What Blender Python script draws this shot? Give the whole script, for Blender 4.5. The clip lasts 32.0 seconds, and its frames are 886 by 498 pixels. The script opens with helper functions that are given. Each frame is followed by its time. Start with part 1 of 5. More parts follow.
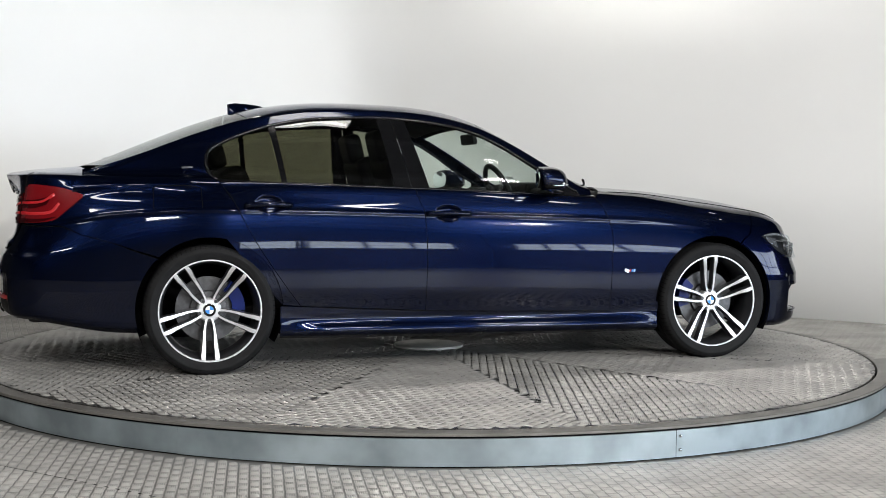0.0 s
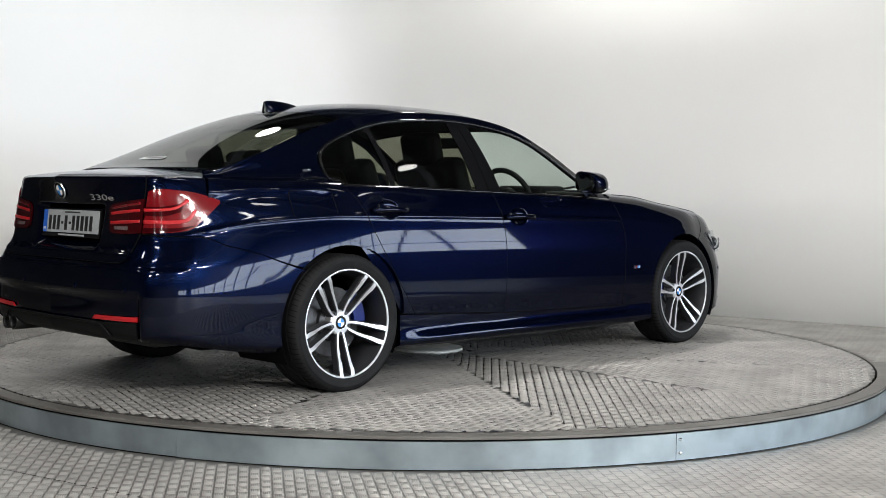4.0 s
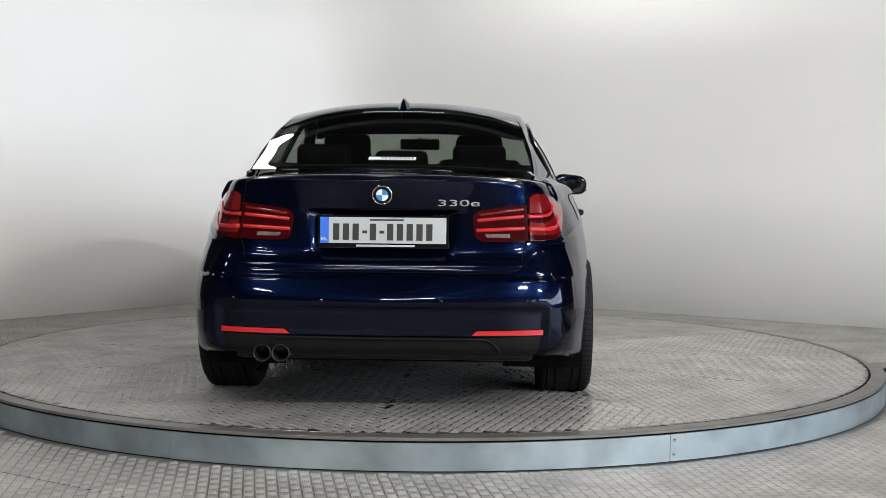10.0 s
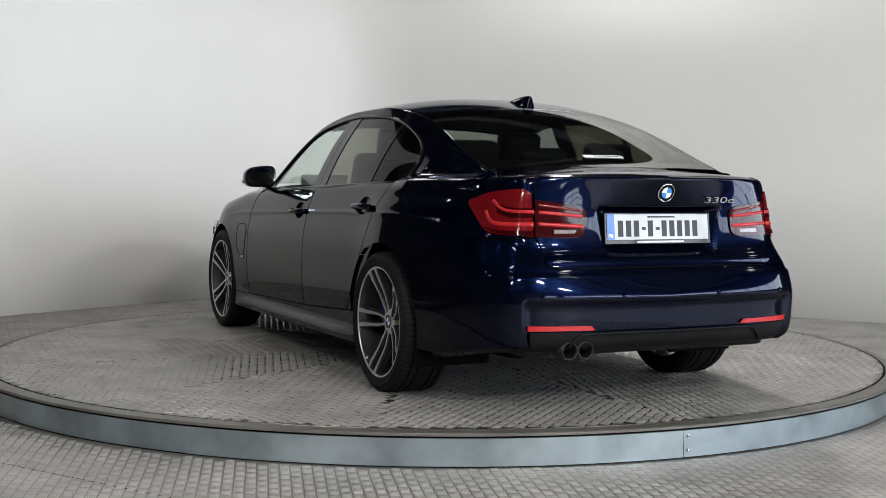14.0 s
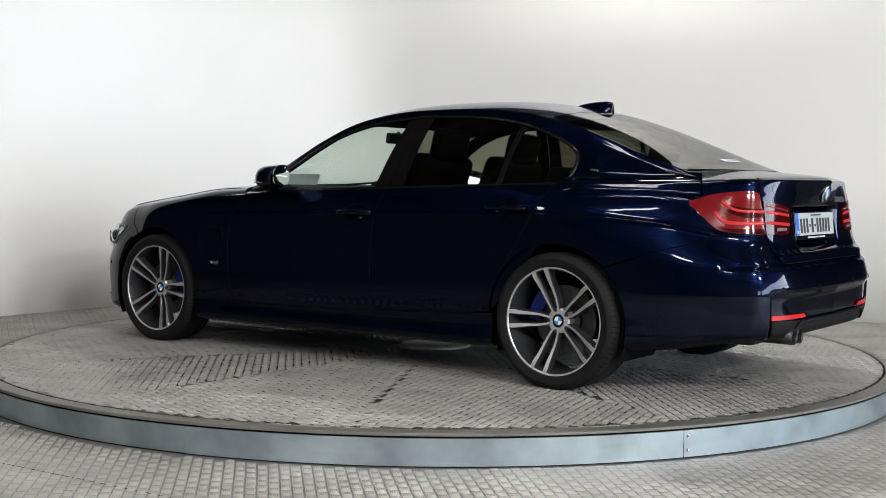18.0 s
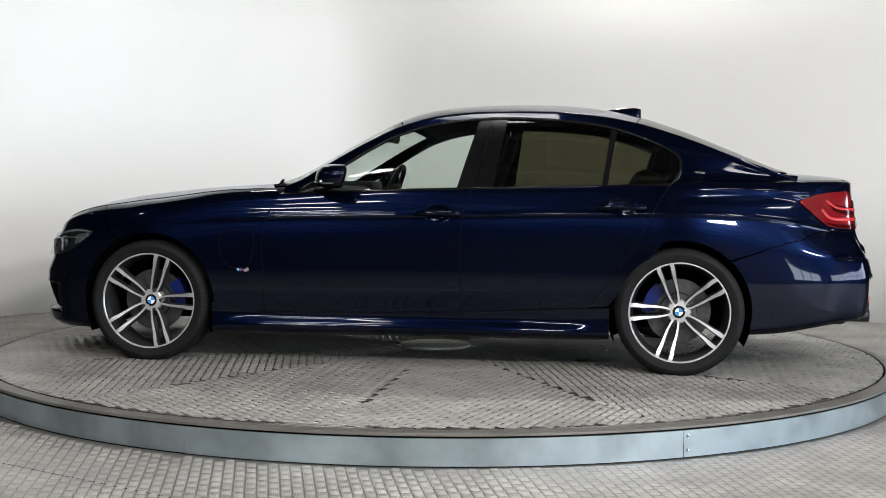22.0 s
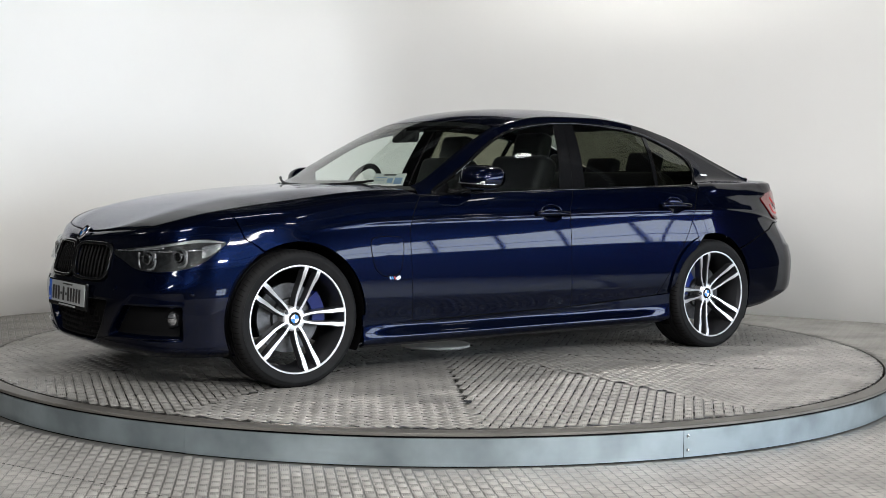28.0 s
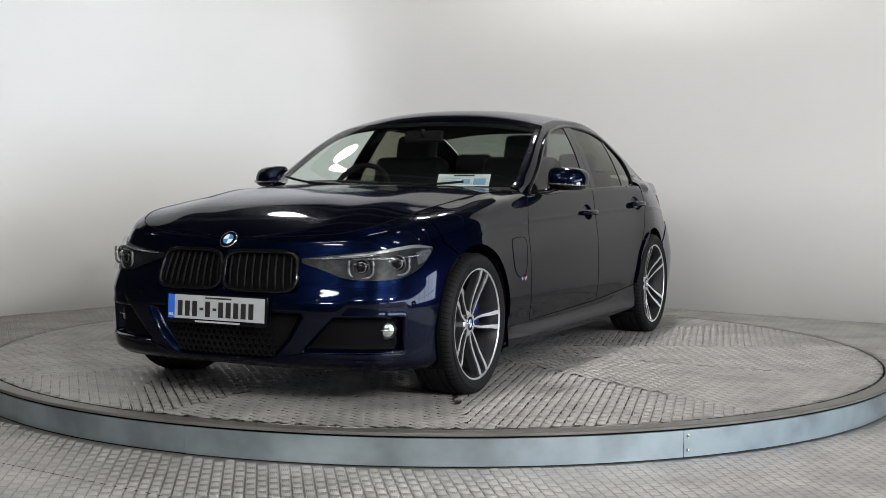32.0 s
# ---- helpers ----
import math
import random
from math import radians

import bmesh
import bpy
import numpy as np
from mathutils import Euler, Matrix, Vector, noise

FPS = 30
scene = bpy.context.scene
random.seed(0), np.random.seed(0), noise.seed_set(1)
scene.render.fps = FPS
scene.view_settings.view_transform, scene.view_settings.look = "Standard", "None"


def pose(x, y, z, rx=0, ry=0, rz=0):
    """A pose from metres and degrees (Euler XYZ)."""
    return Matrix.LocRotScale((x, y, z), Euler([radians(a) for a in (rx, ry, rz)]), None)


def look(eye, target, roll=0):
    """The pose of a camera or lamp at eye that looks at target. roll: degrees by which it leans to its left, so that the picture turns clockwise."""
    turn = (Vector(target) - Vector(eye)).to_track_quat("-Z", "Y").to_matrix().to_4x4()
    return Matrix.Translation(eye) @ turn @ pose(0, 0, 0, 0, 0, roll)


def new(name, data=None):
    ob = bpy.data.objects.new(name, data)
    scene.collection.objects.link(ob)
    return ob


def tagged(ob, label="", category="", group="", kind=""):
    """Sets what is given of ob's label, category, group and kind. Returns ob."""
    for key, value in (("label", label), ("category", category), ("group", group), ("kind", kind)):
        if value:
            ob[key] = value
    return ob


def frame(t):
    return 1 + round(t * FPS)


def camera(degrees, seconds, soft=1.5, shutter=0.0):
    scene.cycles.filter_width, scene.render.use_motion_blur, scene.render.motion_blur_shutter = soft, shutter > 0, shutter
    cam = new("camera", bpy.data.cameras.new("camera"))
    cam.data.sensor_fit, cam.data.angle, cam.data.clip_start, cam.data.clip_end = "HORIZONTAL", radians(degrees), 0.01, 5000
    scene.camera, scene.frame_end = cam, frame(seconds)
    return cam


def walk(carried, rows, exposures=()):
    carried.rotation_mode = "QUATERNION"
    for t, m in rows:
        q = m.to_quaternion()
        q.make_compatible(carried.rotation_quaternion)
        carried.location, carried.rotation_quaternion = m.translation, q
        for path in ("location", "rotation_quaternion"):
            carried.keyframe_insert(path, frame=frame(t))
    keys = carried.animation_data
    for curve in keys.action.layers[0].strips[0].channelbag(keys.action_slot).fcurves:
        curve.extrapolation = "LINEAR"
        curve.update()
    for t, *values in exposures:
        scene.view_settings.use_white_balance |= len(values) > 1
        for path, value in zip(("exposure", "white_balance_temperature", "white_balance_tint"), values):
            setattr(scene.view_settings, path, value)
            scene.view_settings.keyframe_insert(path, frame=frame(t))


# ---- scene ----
TH0 = 15.9
cam = camera(39.71, 32.0, soft=0.6)
EYE = (0.0, -7.299, 0.953)
F = 2171.0


def cam_pose(ox, oy):
    """Handheld sway: ox, oy are the small shifts of the picture, in units of 1/F of the view distance."""
    yaw, pitch, roll = -0.0054, -0.0513, 0.0094
    turn = (Matrix.Rotation(yaw + ox / F, 4, "Z") @ Matrix.Rotation(math.pi / 2 + pitch + oy / F, 4, "X")
            @ Matrix.Rotation(roll, 4, "Z"))
    return Matrix.Translation(EYE) @ turn


SWAY = [(0, -13, 0.5), (1, -13, 2), (2, -13, 3.4), (3, -13, 5.2), (5.5, -14, 6.5), (7, -16.3, 8), (8, -20, 8.7),
        (9, -23, 8.8), (9.8, -24, 8.4), (10.5, -20.7, 7.4), (11, -16.5, 6), (12, -8.5, 3.2), (13, -0.5, 1),
        (14, 0, 0), (20, 0, 0), (32, 0, 0)]
walk(cam, [(t, cam_pose(ox, oy)) for t, ox, oy in SWAY],
     [(0, 0.06), (6, 0.02), (9, -0.04), (11, -0.17), (13, -0.28), (14.5, -0.26), (17, 0.01), (19, 0.06), (27, 0.04), (28, 0.0), (29, -0.08), (30, -0.12), (32, -0.18)])

# ---- world and lights ----
world = bpy.data.worlds.new("world")
scene.world = world
world.use_nodes = True
world.node_tree.nodes["Background"].inputs[0].default_value = (0.8, 0.86, 1.0, 1)
world.node_tree.nodes["Background"].inputs[1].default_value = 0.3


def area(name, m, sx, sy, power, color=(1, 0.97, 0.92), shape="RECTANGLE", spread=180):
    d = bpy.data.lights.new(name, "AREA")
    d.shape, d.size, d.size_y, d.energy, d.color = shape, sx, sy, power, color
    d.spread = radians(spread)
    ob = new(name, d)
    ob.matrix_world = m
    return ob


# ---- materials ----
def nodes_of(name):
    m = bpy.data.materials.new(name)
    m.use_nodes = True
    nt = m.node_tree
    return m, nt, nt.nodes["Principled BSDF"]


def ramp_noise(nt, scale, lo, hi, a=0.35, b=0.65, detail=4, coord="Object", seed=(0, 0, 0)):
    """A noise that runs from the colour lo to the colour hi."""
    tc = nt.nodes.new("ShaderNodeTexCoord")
    mp = nt.nodes.new("ShaderNodeMapping")
    mp.inputs["Location"].default_value = seed
    nz = nt.nodes.new("ShaderNodeTexNoise")
    nz.inputs["Scale"].default_value, nz.inputs["Detail"].default_value = scale, detail
    rp = nt.nodes.new("ShaderNodeValToRGB")
    rp.color_ramp.elements[0].position, rp.color_ramp.elements[1].position = a, b
    rp.color_ramp.elements[0].color, rp.color_ramp.elements[1].color = (*lo, 1), (*hi, 1)
    nt.links.new(tc.outputs[coord], mp.inputs[0])
    nt.links.new(mp.outputs[0], nz.inputs["Vector"])
    nt.links.new(nz.outputs["Fac"], rp.inputs["Fac"])
    return rp.outputs["Color"], nz.outputs["Fac"]


def bump(nt, bsdf, height, strength, dist=0.002):
    b = nt.nodes.new("ShaderNodeBump")
    b.inputs["Strength"].default_value, b.inputs["Distance"].default_value = strength, dist
    nt.links.new(height, b.inputs["Height"])
    nt.links.new(b.outputs[0], bsdf.inputs["Normal"])


def mat(name, color, rough=0.5, metal=0.0, coat=0.0, var=0.12, scale=8.0, grain=0.0, grain_scale=300.0, coat_rough=0.03,
        rough_var=0.0, spec=0.5):
    m, nt, b = nodes_of(name)
    lo = [c * (1 - var) for c in color]
    hi = [min(1, c * (1 + var)) for c in color]
    col, fac = ramp_noise(nt, scale, lo, hi)
    nt.links.new(col, b.inputs["Base Color"])
    b.inputs["Roughness"].default_value, b.inputs["Metallic"].default_value = rough, metal
    b.inputs["Coat Weight"].default_value, b.inputs["Coat Roughness"].default_value = coat, coat_rough
    b.inputs["Specular IOR Level"].default_value = spec
    if rough_var:
        mr = nt.nodes.new("ShaderNodeMapRange")
        mr.inputs["To Min"].default_value, mr.inputs["To Max"].default_value = rough - rough_var, rough + rough_var
        _, f2 = ramp_noise(nt, scale * 5, (0, 0, 0), (1, 1, 1), seed=(3, 1, 2))
        nt.links.new(f2, mr.inputs["Value"])
        nt.links.new(mr.outputs[0], b.inputs["Roughness"])
    if grain:
        _, f3 = ramp_noise(nt, grain_scale, (0, 0, 0), (1, 1, 1), detail=2)
        bump(nt, b, f3, grain)
    return m


def glow(name, color, strength):
    m, nt, b = nodes_of(name)
    b.inputs["Base Color"].default_value = (*color, 1)
    b.inputs["Emission Color"].default_value = (*color, 1)
    b.inputs["Emission Strength"].default_value = strength
    return m


def glass_mat(name, tint, base=0.045, slant=0.8):
    """Thin sheet glass: clear with a tint, and a mirror gloss that grows at a slant."""
    m = bpy.data.materials.new(name)
    m.use_nodes = True
    nt = m.node_tree
    nt.nodes.remove(nt.nodes["Principled BSDF"])
    out = nt.nodes["Material Output"]
    tr, gl = nt.nodes.new("ShaderNodeBsdfTransparent"), nt.nodes.new("ShaderNodeBsdfGlossy")
    lw, mx = nt.nodes.new("ShaderNodeLayerWeight"), nt.nodes.new("ShaderNodeMixShader")
    pw, ad = nt.nodes.new("ShaderNodeMath"), nt.nodes.new("ShaderNodeMath")
    tr.inputs[0].default_value = (*tint, 1)
    gl.inputs["Roughness"].default_value = 0.01
    lw.inputs["Blend"].default_value = 0.5
    pw.operation, ad.operation = "POWER", "MULTIPLY_ADD"
    pw.inputs[1].default_value = 5.0
    ad.inputs[1].default_value, ad.inputs[2].default_value = slant, base
    nt.links.new(lw.outputs["Facing"], pw.inputs[0])
    nt.links.new(pw.outputs[0], ad.inputs[0])
    nt.links.new(ad.outputs[0], mx.inputs[0])
    nt.links.new(tr.outputs[0], mx.inputs[1])
    nt.links.new(gl.outputs[0], mx.inputs[2])
    nt.links.new(mx.outputs[0], out.inputs["Surface"])
    return m


PAINT, nt_, b_ = nodes_of("blue_metallic_paint")
c_, f_ = ramp_noise(nt_, 3000, (0.0004, 0.0013, 0.0068), (0.0013, 0.0038, 0.0185), 0.4, 0.6, detail=1)
nt_.links.new(c_, b_.inputs["Base Color"])
b_.inputs["Metallic"].default_value, b_.inputs["Roughness"].default_value = 0.75, 0.24
b_.inputs["Specular IOR Level"].default_value = 0.05
b_.inputs["Coat IOR"].default_value = 1.32
b_.inputs["Coat Weight"].default_value, b_.inputs["Coat Roughness"].default_value = 0.80, 0.03
b_.inputs["Specular Tint"].default_value = (0.02, 0.07, 0.30, 1)
BLACK = mat("satin_black_plastic", (0.006, 0.006, 0.0065), 0.5, grain=0.15, spec=0.12)
GLOSS = mat("gloss_black_trim", (0.004, 0.004, 0.0045), 0.12, coat=0.2, spec=0.15)
SHELL = mat("dark_cavity", (0.004, 0.004, 0.0045), 0.8, spec=0.05)
RUBBER = mat("tyre_rubber", (0.0055, 0.0055, 0.006), 0.7, var=0.25, scale=20, grain=0.2, grain_scale=120, spec=0.2)
ALLOY = mat("machined_alloy", (0.64, 0.64, 0.65), 0.38, 0.85, var=0.05, rough_var=0.06)
RIMDARK = mat("dark_grey_wheel_paint", (0.035, 0.036, 0.040), 0.3, 0.4, coat=0.6)
STEEL = mat("brake_disc_steel", (0.09, 0.09, 0.094), 0.42, 0.9, var=0.2, scale=30)
CALIPER = mat("blue_caliper_paint", (0.003, 0.012, 0.11), 0.35, coat=0.15, spec=0.2)
CHROME = mat("chrome", (0.82, 0.83, 0.85), 0.08, 1.0, var=0.02)
REDLENS = mat("red_lamp_lens", (0.13, 0.003, 0.005), 0.12, coat=0.6, var=0.06)
REDDARK = mat("smoked_red_lens", (0.030, 0.0012, 0.002), 0.1, coat=0.15, spec=0.15)
REDBAR = mat("bright_red_light_guide", (0.42, 0.009, 0.013), 0.3, coat=0.2, var=0.05)
CLEARLENS = glass_mat("clear_lamp_lens", (0.93, 0.95, 0.96), 0.008, 0.25)
REFLECT = mat("lamp_reflector", (0.42, 0.43, 0.45), 0.15, 0.9, var=0.2, scale=40)
REVERSE = mat("clear_reversing_lens", (0.16, 0.12, 0.12), 0.2, 0.3, coat=0.2, var=0.2, scale=60)
RINGPALE = mat("pale_light_guide", (0.19, 0.194, 0.20), 0.25, 0.4, coat=0.5, var=0.1, scale=60)
LAMPDARK = mat("lamp_housing", (0.012, 0.0125, 0.0135), 0.3, 0.3, var=0.5, scale=35, spec=0.2)
GLASS = glass_mat("green_tint_window", (0.84, 0.90, 0.86))
GLASS_T = glass_mat("privacy_window", (0.25, 0.25, 0.19))
GLASS_R = glass_mat("rear_screen_glass", (0.30, 0.33, 0.30))
LEATHER = mat("black_leather", (0.007, 0.007, 0.0075), 0.55, var=0.2, scale=30, grain=0.2, grain_scale=200, spec=0.15)
CABIN = mat("dark_cabin_trim", (0.009, 0.009, 0.0095), 0.6, var=0.2, scale=20, spec=0.15)
HEADLINER = mat("grey_headliner", (0.04, 0.04, 0.04), 0.9, spec=0.1)
PLATE = mat("white_number_plate", (0.38, 0.40, 0.41), 0.35, coat=0.4, var=0.03)
PLATEBLUE = mat("plate_blue_band", (0.02, 0.12, 0.55), 0.4, coat=0.3)
INK = mat("black_ink", (0.012, 0.012, 0.012), 0.5)
PAPER = mat("white_paper", (0.75, 0.78, 0.78), 0.6, var=0.04)
PALEBLUE = mat("pale_blue_print", (0.30, 0.45, 0.70), 0.6)
BADGEBLUE = mat("badge_blue_enamel", (0.03, 0.22, 0.60), 0.2, coat=1.0)
BADGEWHITE = mat("badge_white_enamel", (0.8, 0.8, 0.8), 0.2, coat=1.0)
EXHAUST = mat("dark_exhaust", (0.02, 0.02, 0.02), 0.4, 0.6)
WALLP = mat("white_wall_paint", (0.85, 0.845, 0.828), 0.62, var=0.012, scale=0.6, grain=0.08, grain_scale=140)
SEAM = mat("wall_joint_shadow", (0.30, 0.30, 0.285), 0.9)
# In each pair the bars are paler: their slopes' glint is put into the colour.
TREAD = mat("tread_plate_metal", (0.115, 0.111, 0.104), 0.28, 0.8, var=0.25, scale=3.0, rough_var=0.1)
TREADTOP = mat("glint_toned_tread_bars", (0.37, 0.36, 0.342), 0.46, 0.5, var=0.15, scale=4.0, rough_var=0.08)
FLOORPLATE = mat("floor_tread_plate", (0.185, 0.179, 0.168), 0.36, 0.5, var=0.12, scale=2.0, rough_var=0.06)
FLOORFAR = mat("far_tread_plate", (0.31, 0.30, 0.284), 0.42, 0.4, var=0.15, scale=2.0, rough_var=0.06, grain=0.3, grain_scale=60)
FLOORBAR = mat("floor_tread_bars", (0.40, 0.39, 0.37), 0.45, 0.5, var=0.15, scale=4.0)
BACKPLATE = mat("dull_floor_plate", (0.14, 0.135, 0.123), 0.48, 0.35, var=0.2, scale=2.0, rough_var=0.08)
BACKBAR = mat("dull_floor_bars", (0.29, 0.281, 0.262), 0.48, 0.3, var=0.15, scale=4.0)
RIMSTRIP = mat("plain_rim_strip", (0.15, 0.142, 0.130), 0.45, 0.5, var=0.15, scale=5, grain=0.1)
SKIRT = mat("galvanised_skirt_steel", (0.30, 0.355, 0.385), 0.34, 0.75, var=0.24, scale=3.5, rough_var=0.12)
GAP = mat("black_gap", (0.004, 0.004, 0.004), 0.8, spec=0.05)
HUBPLATE = mat("worn_hub_cover", (0.78, 0.76, 0.70), 0.35, 0.15, var=0.15, scale=9)
CEILING = mat("grey_hall_ceiling", (0.07, 0.07, 0.073), 0.8)
BEAM = mat("steel_beam", (0.20, 0.20, 0.205), 0.6)
HALLWALL = mat("dim_hall_wall", (0.09, 0.09, 0.094), 0.8)


# ---- mesh helpers ----
def mesh_object(name, verts, faces, material, parent=None, smooth=True, label=""):
    me = bpy.data.meshes.new(name)
    me.from_pydata([tuple(map(float, v)) for v in verts], [], [tuple(f) for f in faces])
    if smooth:
        me.shade_smooth()
    me.materials.append(material)
    ob = new(name, me)
    ob.parent = parent
    if label:
        tagged(ob, label)
    return ob


def part(name, bm, material, parent, label="", smooth=True):
    me = bpy.data.meshes.new(name)
    bm.to_mesh(me)
    bm.free()
    if smooth:
        me.shade_smooth()
    me.materials.append(material)
    ob = new(name, me)
    ob.parent = parent
    if label:
        tagged(ob, label)
    return ob


def auto_smooth(ob, deg=35):
    ob.data.set_sharp_from_angle(angle=radians(deg))
    return ob


def box_bm(x0, x1, y0, y1, z0, z1, bevel=0.0, seg=2, bm=None):
    bm = bm or bmesh.new()
    r = bmesh.ops.create_cube(bm, size=1, matrix=Matrix.Translation(((x0 + x1) / 2, (y0 + y1) / 2, (z0 + z1) / 2))
                              @ Matrix.Diagonal((x1 - x0, y1 - y0, z1 - z0, 1)))
    if bevel:
        bmesh.ops.bevel(bm, geom=list({e for v in r["verts"] for e in v.link_edges}), offset=bevel, segments=seg,
                        affect="EDGES", profile=0.6)
    return bm


def cyl_bm(r0, r1, depth, m, seg=32, bm=None, caps=True):
    bm = bm or bmesh.new()
    bmesh.ops.create_cone(bm, cap_ends=caps, segments=seg, radius1=r0, radius2=r1, depth=depth, matrix=m)
    return bm


def lathe(profile, seg=64):
    """Turn a list of (radius, height) about the local y axis: verts and faces."""
    n = len(profile)
    verts = [(r * math.cos(2 * math.pi * i / seg), h, r * math.sin(2 * math.pi * i / seg))
             for i in range(seg) for r, h in profile]
    faces = [(i * n + j, i * n + j + 1, (i + 1) % seg * n + j + 1, (i + 1) % seg * n + j)
             for i in range(seg) for j in range(n - 1)]
    return verts, faces


def pchip(xk, yk):
    """A monotone cubic through the knots."""
    x, y = np.asarray(xk, float), np.asarray(yk, float)
    if x[0] > x[-1]:
        x, y = x[::-1], y[::-1]
    h, d = np.diff(x), np.diff(y) / np.diff(x)
    m = np.zeros(len(x))
    for i in range(1, len(x) - 1):
        if d[i - 1] * d[i] > 0:
            w1, w2 = 2 * h[i] + h[i - 1], h[i] + 2 * h[i - 1]
            m[i] = (w1 + w2) / (w1 / d[i - 1] + w2 / d[i])
    m[0], m[-1] = d[0], d[-1]

    def f(q):
        q = np.clip(np.asarray(q, float), x[0], x[-1])
        i = np.clip(np.searchsorted(x, q, side="right") - 1, 0, len(x) - 2)
        t = (q - x[i]) / h[i]
        return ((1 + 2 * t) * (1 - t) ** 2 * y[i] + t * (1 - t) ** 2 * h[i] * m[i]
                + t * t * (3 - 2 * t) * y[i + 1] + t * t * (t - 1) * h[i] * m[i + 1])
    return f


def smooth_line(pts, n):
    """n points spaced evenly along a smooth curve through pts (Catmull-Rom)."""
    p = np.asarray(pts, float)
    if len(p) == 2:
        return p[0] + np.linspace(0, 1, n)[:, None] * (p[1] - p[0])
    q = np.vstack([2 * p[0] - p[1], p, 2 * p[-1] - p[-2]])
    out = []
    for i in range(len(p) - 1):
        a, b, c, d = q[i:i + 4]
        t = np.linspace(0, 1, 24, endpoint=False)[:, None]
        out.append(0.5 * (2 * b + (c - a) * t + (2 * a - 5 * b + 4 * c - d) * t ** 2 + (3 * b - a - 3 * c + d) * t ** 3))
    out = np.vstack(out + [p[-1:]])
    return even(out, n)


def even(p, n):
    p = np.asarray(p, float)
    k = np.concatenate([[0], np.cumsum(np.linalg.norm(np.diff(p, axis=0), axis=1) + 1e-9)])
    t = np.linspace(0, k[-1], n)
    return np.stack([np.interp(t, k, p[:, i]) for i in range(p.shape[1])], -1)


def coons(bottom, top, left, right):
    """A grid of points filled between four boundary lines (rows bottom to top, columns left to right)."""
    nu, nv = len(bottom), len(left)
    u, v = np.linspace(0, 1, nu)[None, :, None], np.linspace(0, 1, nv)[:, None, None]
    g = (1 - v) * bottom[None] + v * top[None] + (1 - u) * left[:, None] + u * right[:, None]
    g -= ((1 - u) * (1 - v) * bottom[0] + u * (1 - v) * bottom[-1] + (1 - u) * v * top[0] + u * v * top[-1])
    return g


def grid_faces(nv, nu, flip=False, start=0):
    f = [(start + j * nu + i, start + j * nu + i + 1, start + (j + 1) * nu + i + 1, start + (j + 1) * nu + i)
         for j in range(nv - 1) for i in range(nu - 1)]
    return [q[::-1] for q in f] if flip else f


def skin(name, grids, material, parent, thick=0.0, mirror=False, both=False, label="", weld=0.0004, flip=False):
    """One mesh from grids (nv, nu, 3). mirror: on the other side; both: on both sides, welded. thick: edges turned inwards."""
    verts, faces = [], []
    for g in grids:
        nv, nu, _ = g.shape
        for side in ((1, -1) if both else ((-1,) if mirror else (1,))):
            k = len(verts)
            verts += (g * np.array([1, side, 1])).reshape(-1, 3).tolist()
            faces += grid_faces(nv, nu, (side < 0) != flip, k)
    bm = bmesh.new()
    bv = [bm.verts.new(v) for v in verts]
    for f in faces:
        try:
            bm.faces.new([bv[i] for i in f])
        except ValueError:
            pass
    if weld:
        bmesh.ops.remove_doubles(bm, verts=bm.verts, dist=weld)
    bmesh.ops.dissolve_degenerate(bm, edges=bm.edges, dist=1e-5)
    bmesh.ops.recalc_face_normals(bm, faces=bm.faces)
    if parent is not None:
        xs_ = [v.co.x for v in bm.verts]
        mid_x = (min(xs_) + max(xs_)) / 2
        out_sum = sum(q.calc_area() * q.normal.dot(q.calc_center_median() - Vector((mid_x * 0.8, 0, 0.55))) for q in bm.faces)
        if out_sum < 0:
            bmesh.ops.reverse_faces(bm, faces=bm.faces)
    bm.normal_update()
    if thick:
        edges = [e for e in bm.edges if e.is_boundary]
        nrm = {v: v.normal.copy() for e in edges for v in e.verts}
        r = bmesh.ops.extrude_edge_only(bm, edges=edges)
        new_v = [v for v in r["geom"] if isinstance(v, bmesh.types.BMVert)]
        old = {tuple(round(c, 6) for c in v.co): n for v, n in nrm.items()}
        for v in new_v:
            v.co -= old.get(tuple(round(c, 6) for c in v.co), Vector((0, 0, 1))) * thick
        for e in edges:
            e.smooth = False
    return part(name, bm, material, parent, label)


# ---- the car's body surface ----
# Plan outline of the left half, nose to tail, at its widest height.
OUT = [(2.19, 0), (2.176, 0.30), (2.115, 0.575), (2.015, 0.738), (1.84, 0.838), (1.62, 0.878), (1.405, 0.900), (0.95, 0.889),
       (0, 0.89), (-0.95, 0.892), (-1.405, 0.906), (-1.85, 0.862), (-2.10, 0.820), (-2.27, 0.765), (-2.372, 0.678),
       (-2.427, 0.46), (-2.45, 0)]
OUTLINE = smooth_line(OUT, 1200)
OUT_S = np.concatenate([[0], np.cumsum(np.linalg.norm(np.diff(OUTLINE, axis=0), axis=1))])
S_END = OUT_S[-1]
TAIL = S_END - 5.958


def s_near(x, y):
    return OUT_S[np.argmin((OUTLINE[:, 0] - x) ** 2 + (OUTLINE[:, 1] - y) ** 2)]


STATIONS = [s_near(*p) for p in ((2.19, 0), (2.115, 0.575), (1.84, 0.838), (1.405, 0.900), (0.95, 0.889), (0, 0.89),
                                 (-0.95, 0.892), (-1.405, 0.906), (-1.85, 0.862), (-2.372, 0.678), (-2.45, 0))]
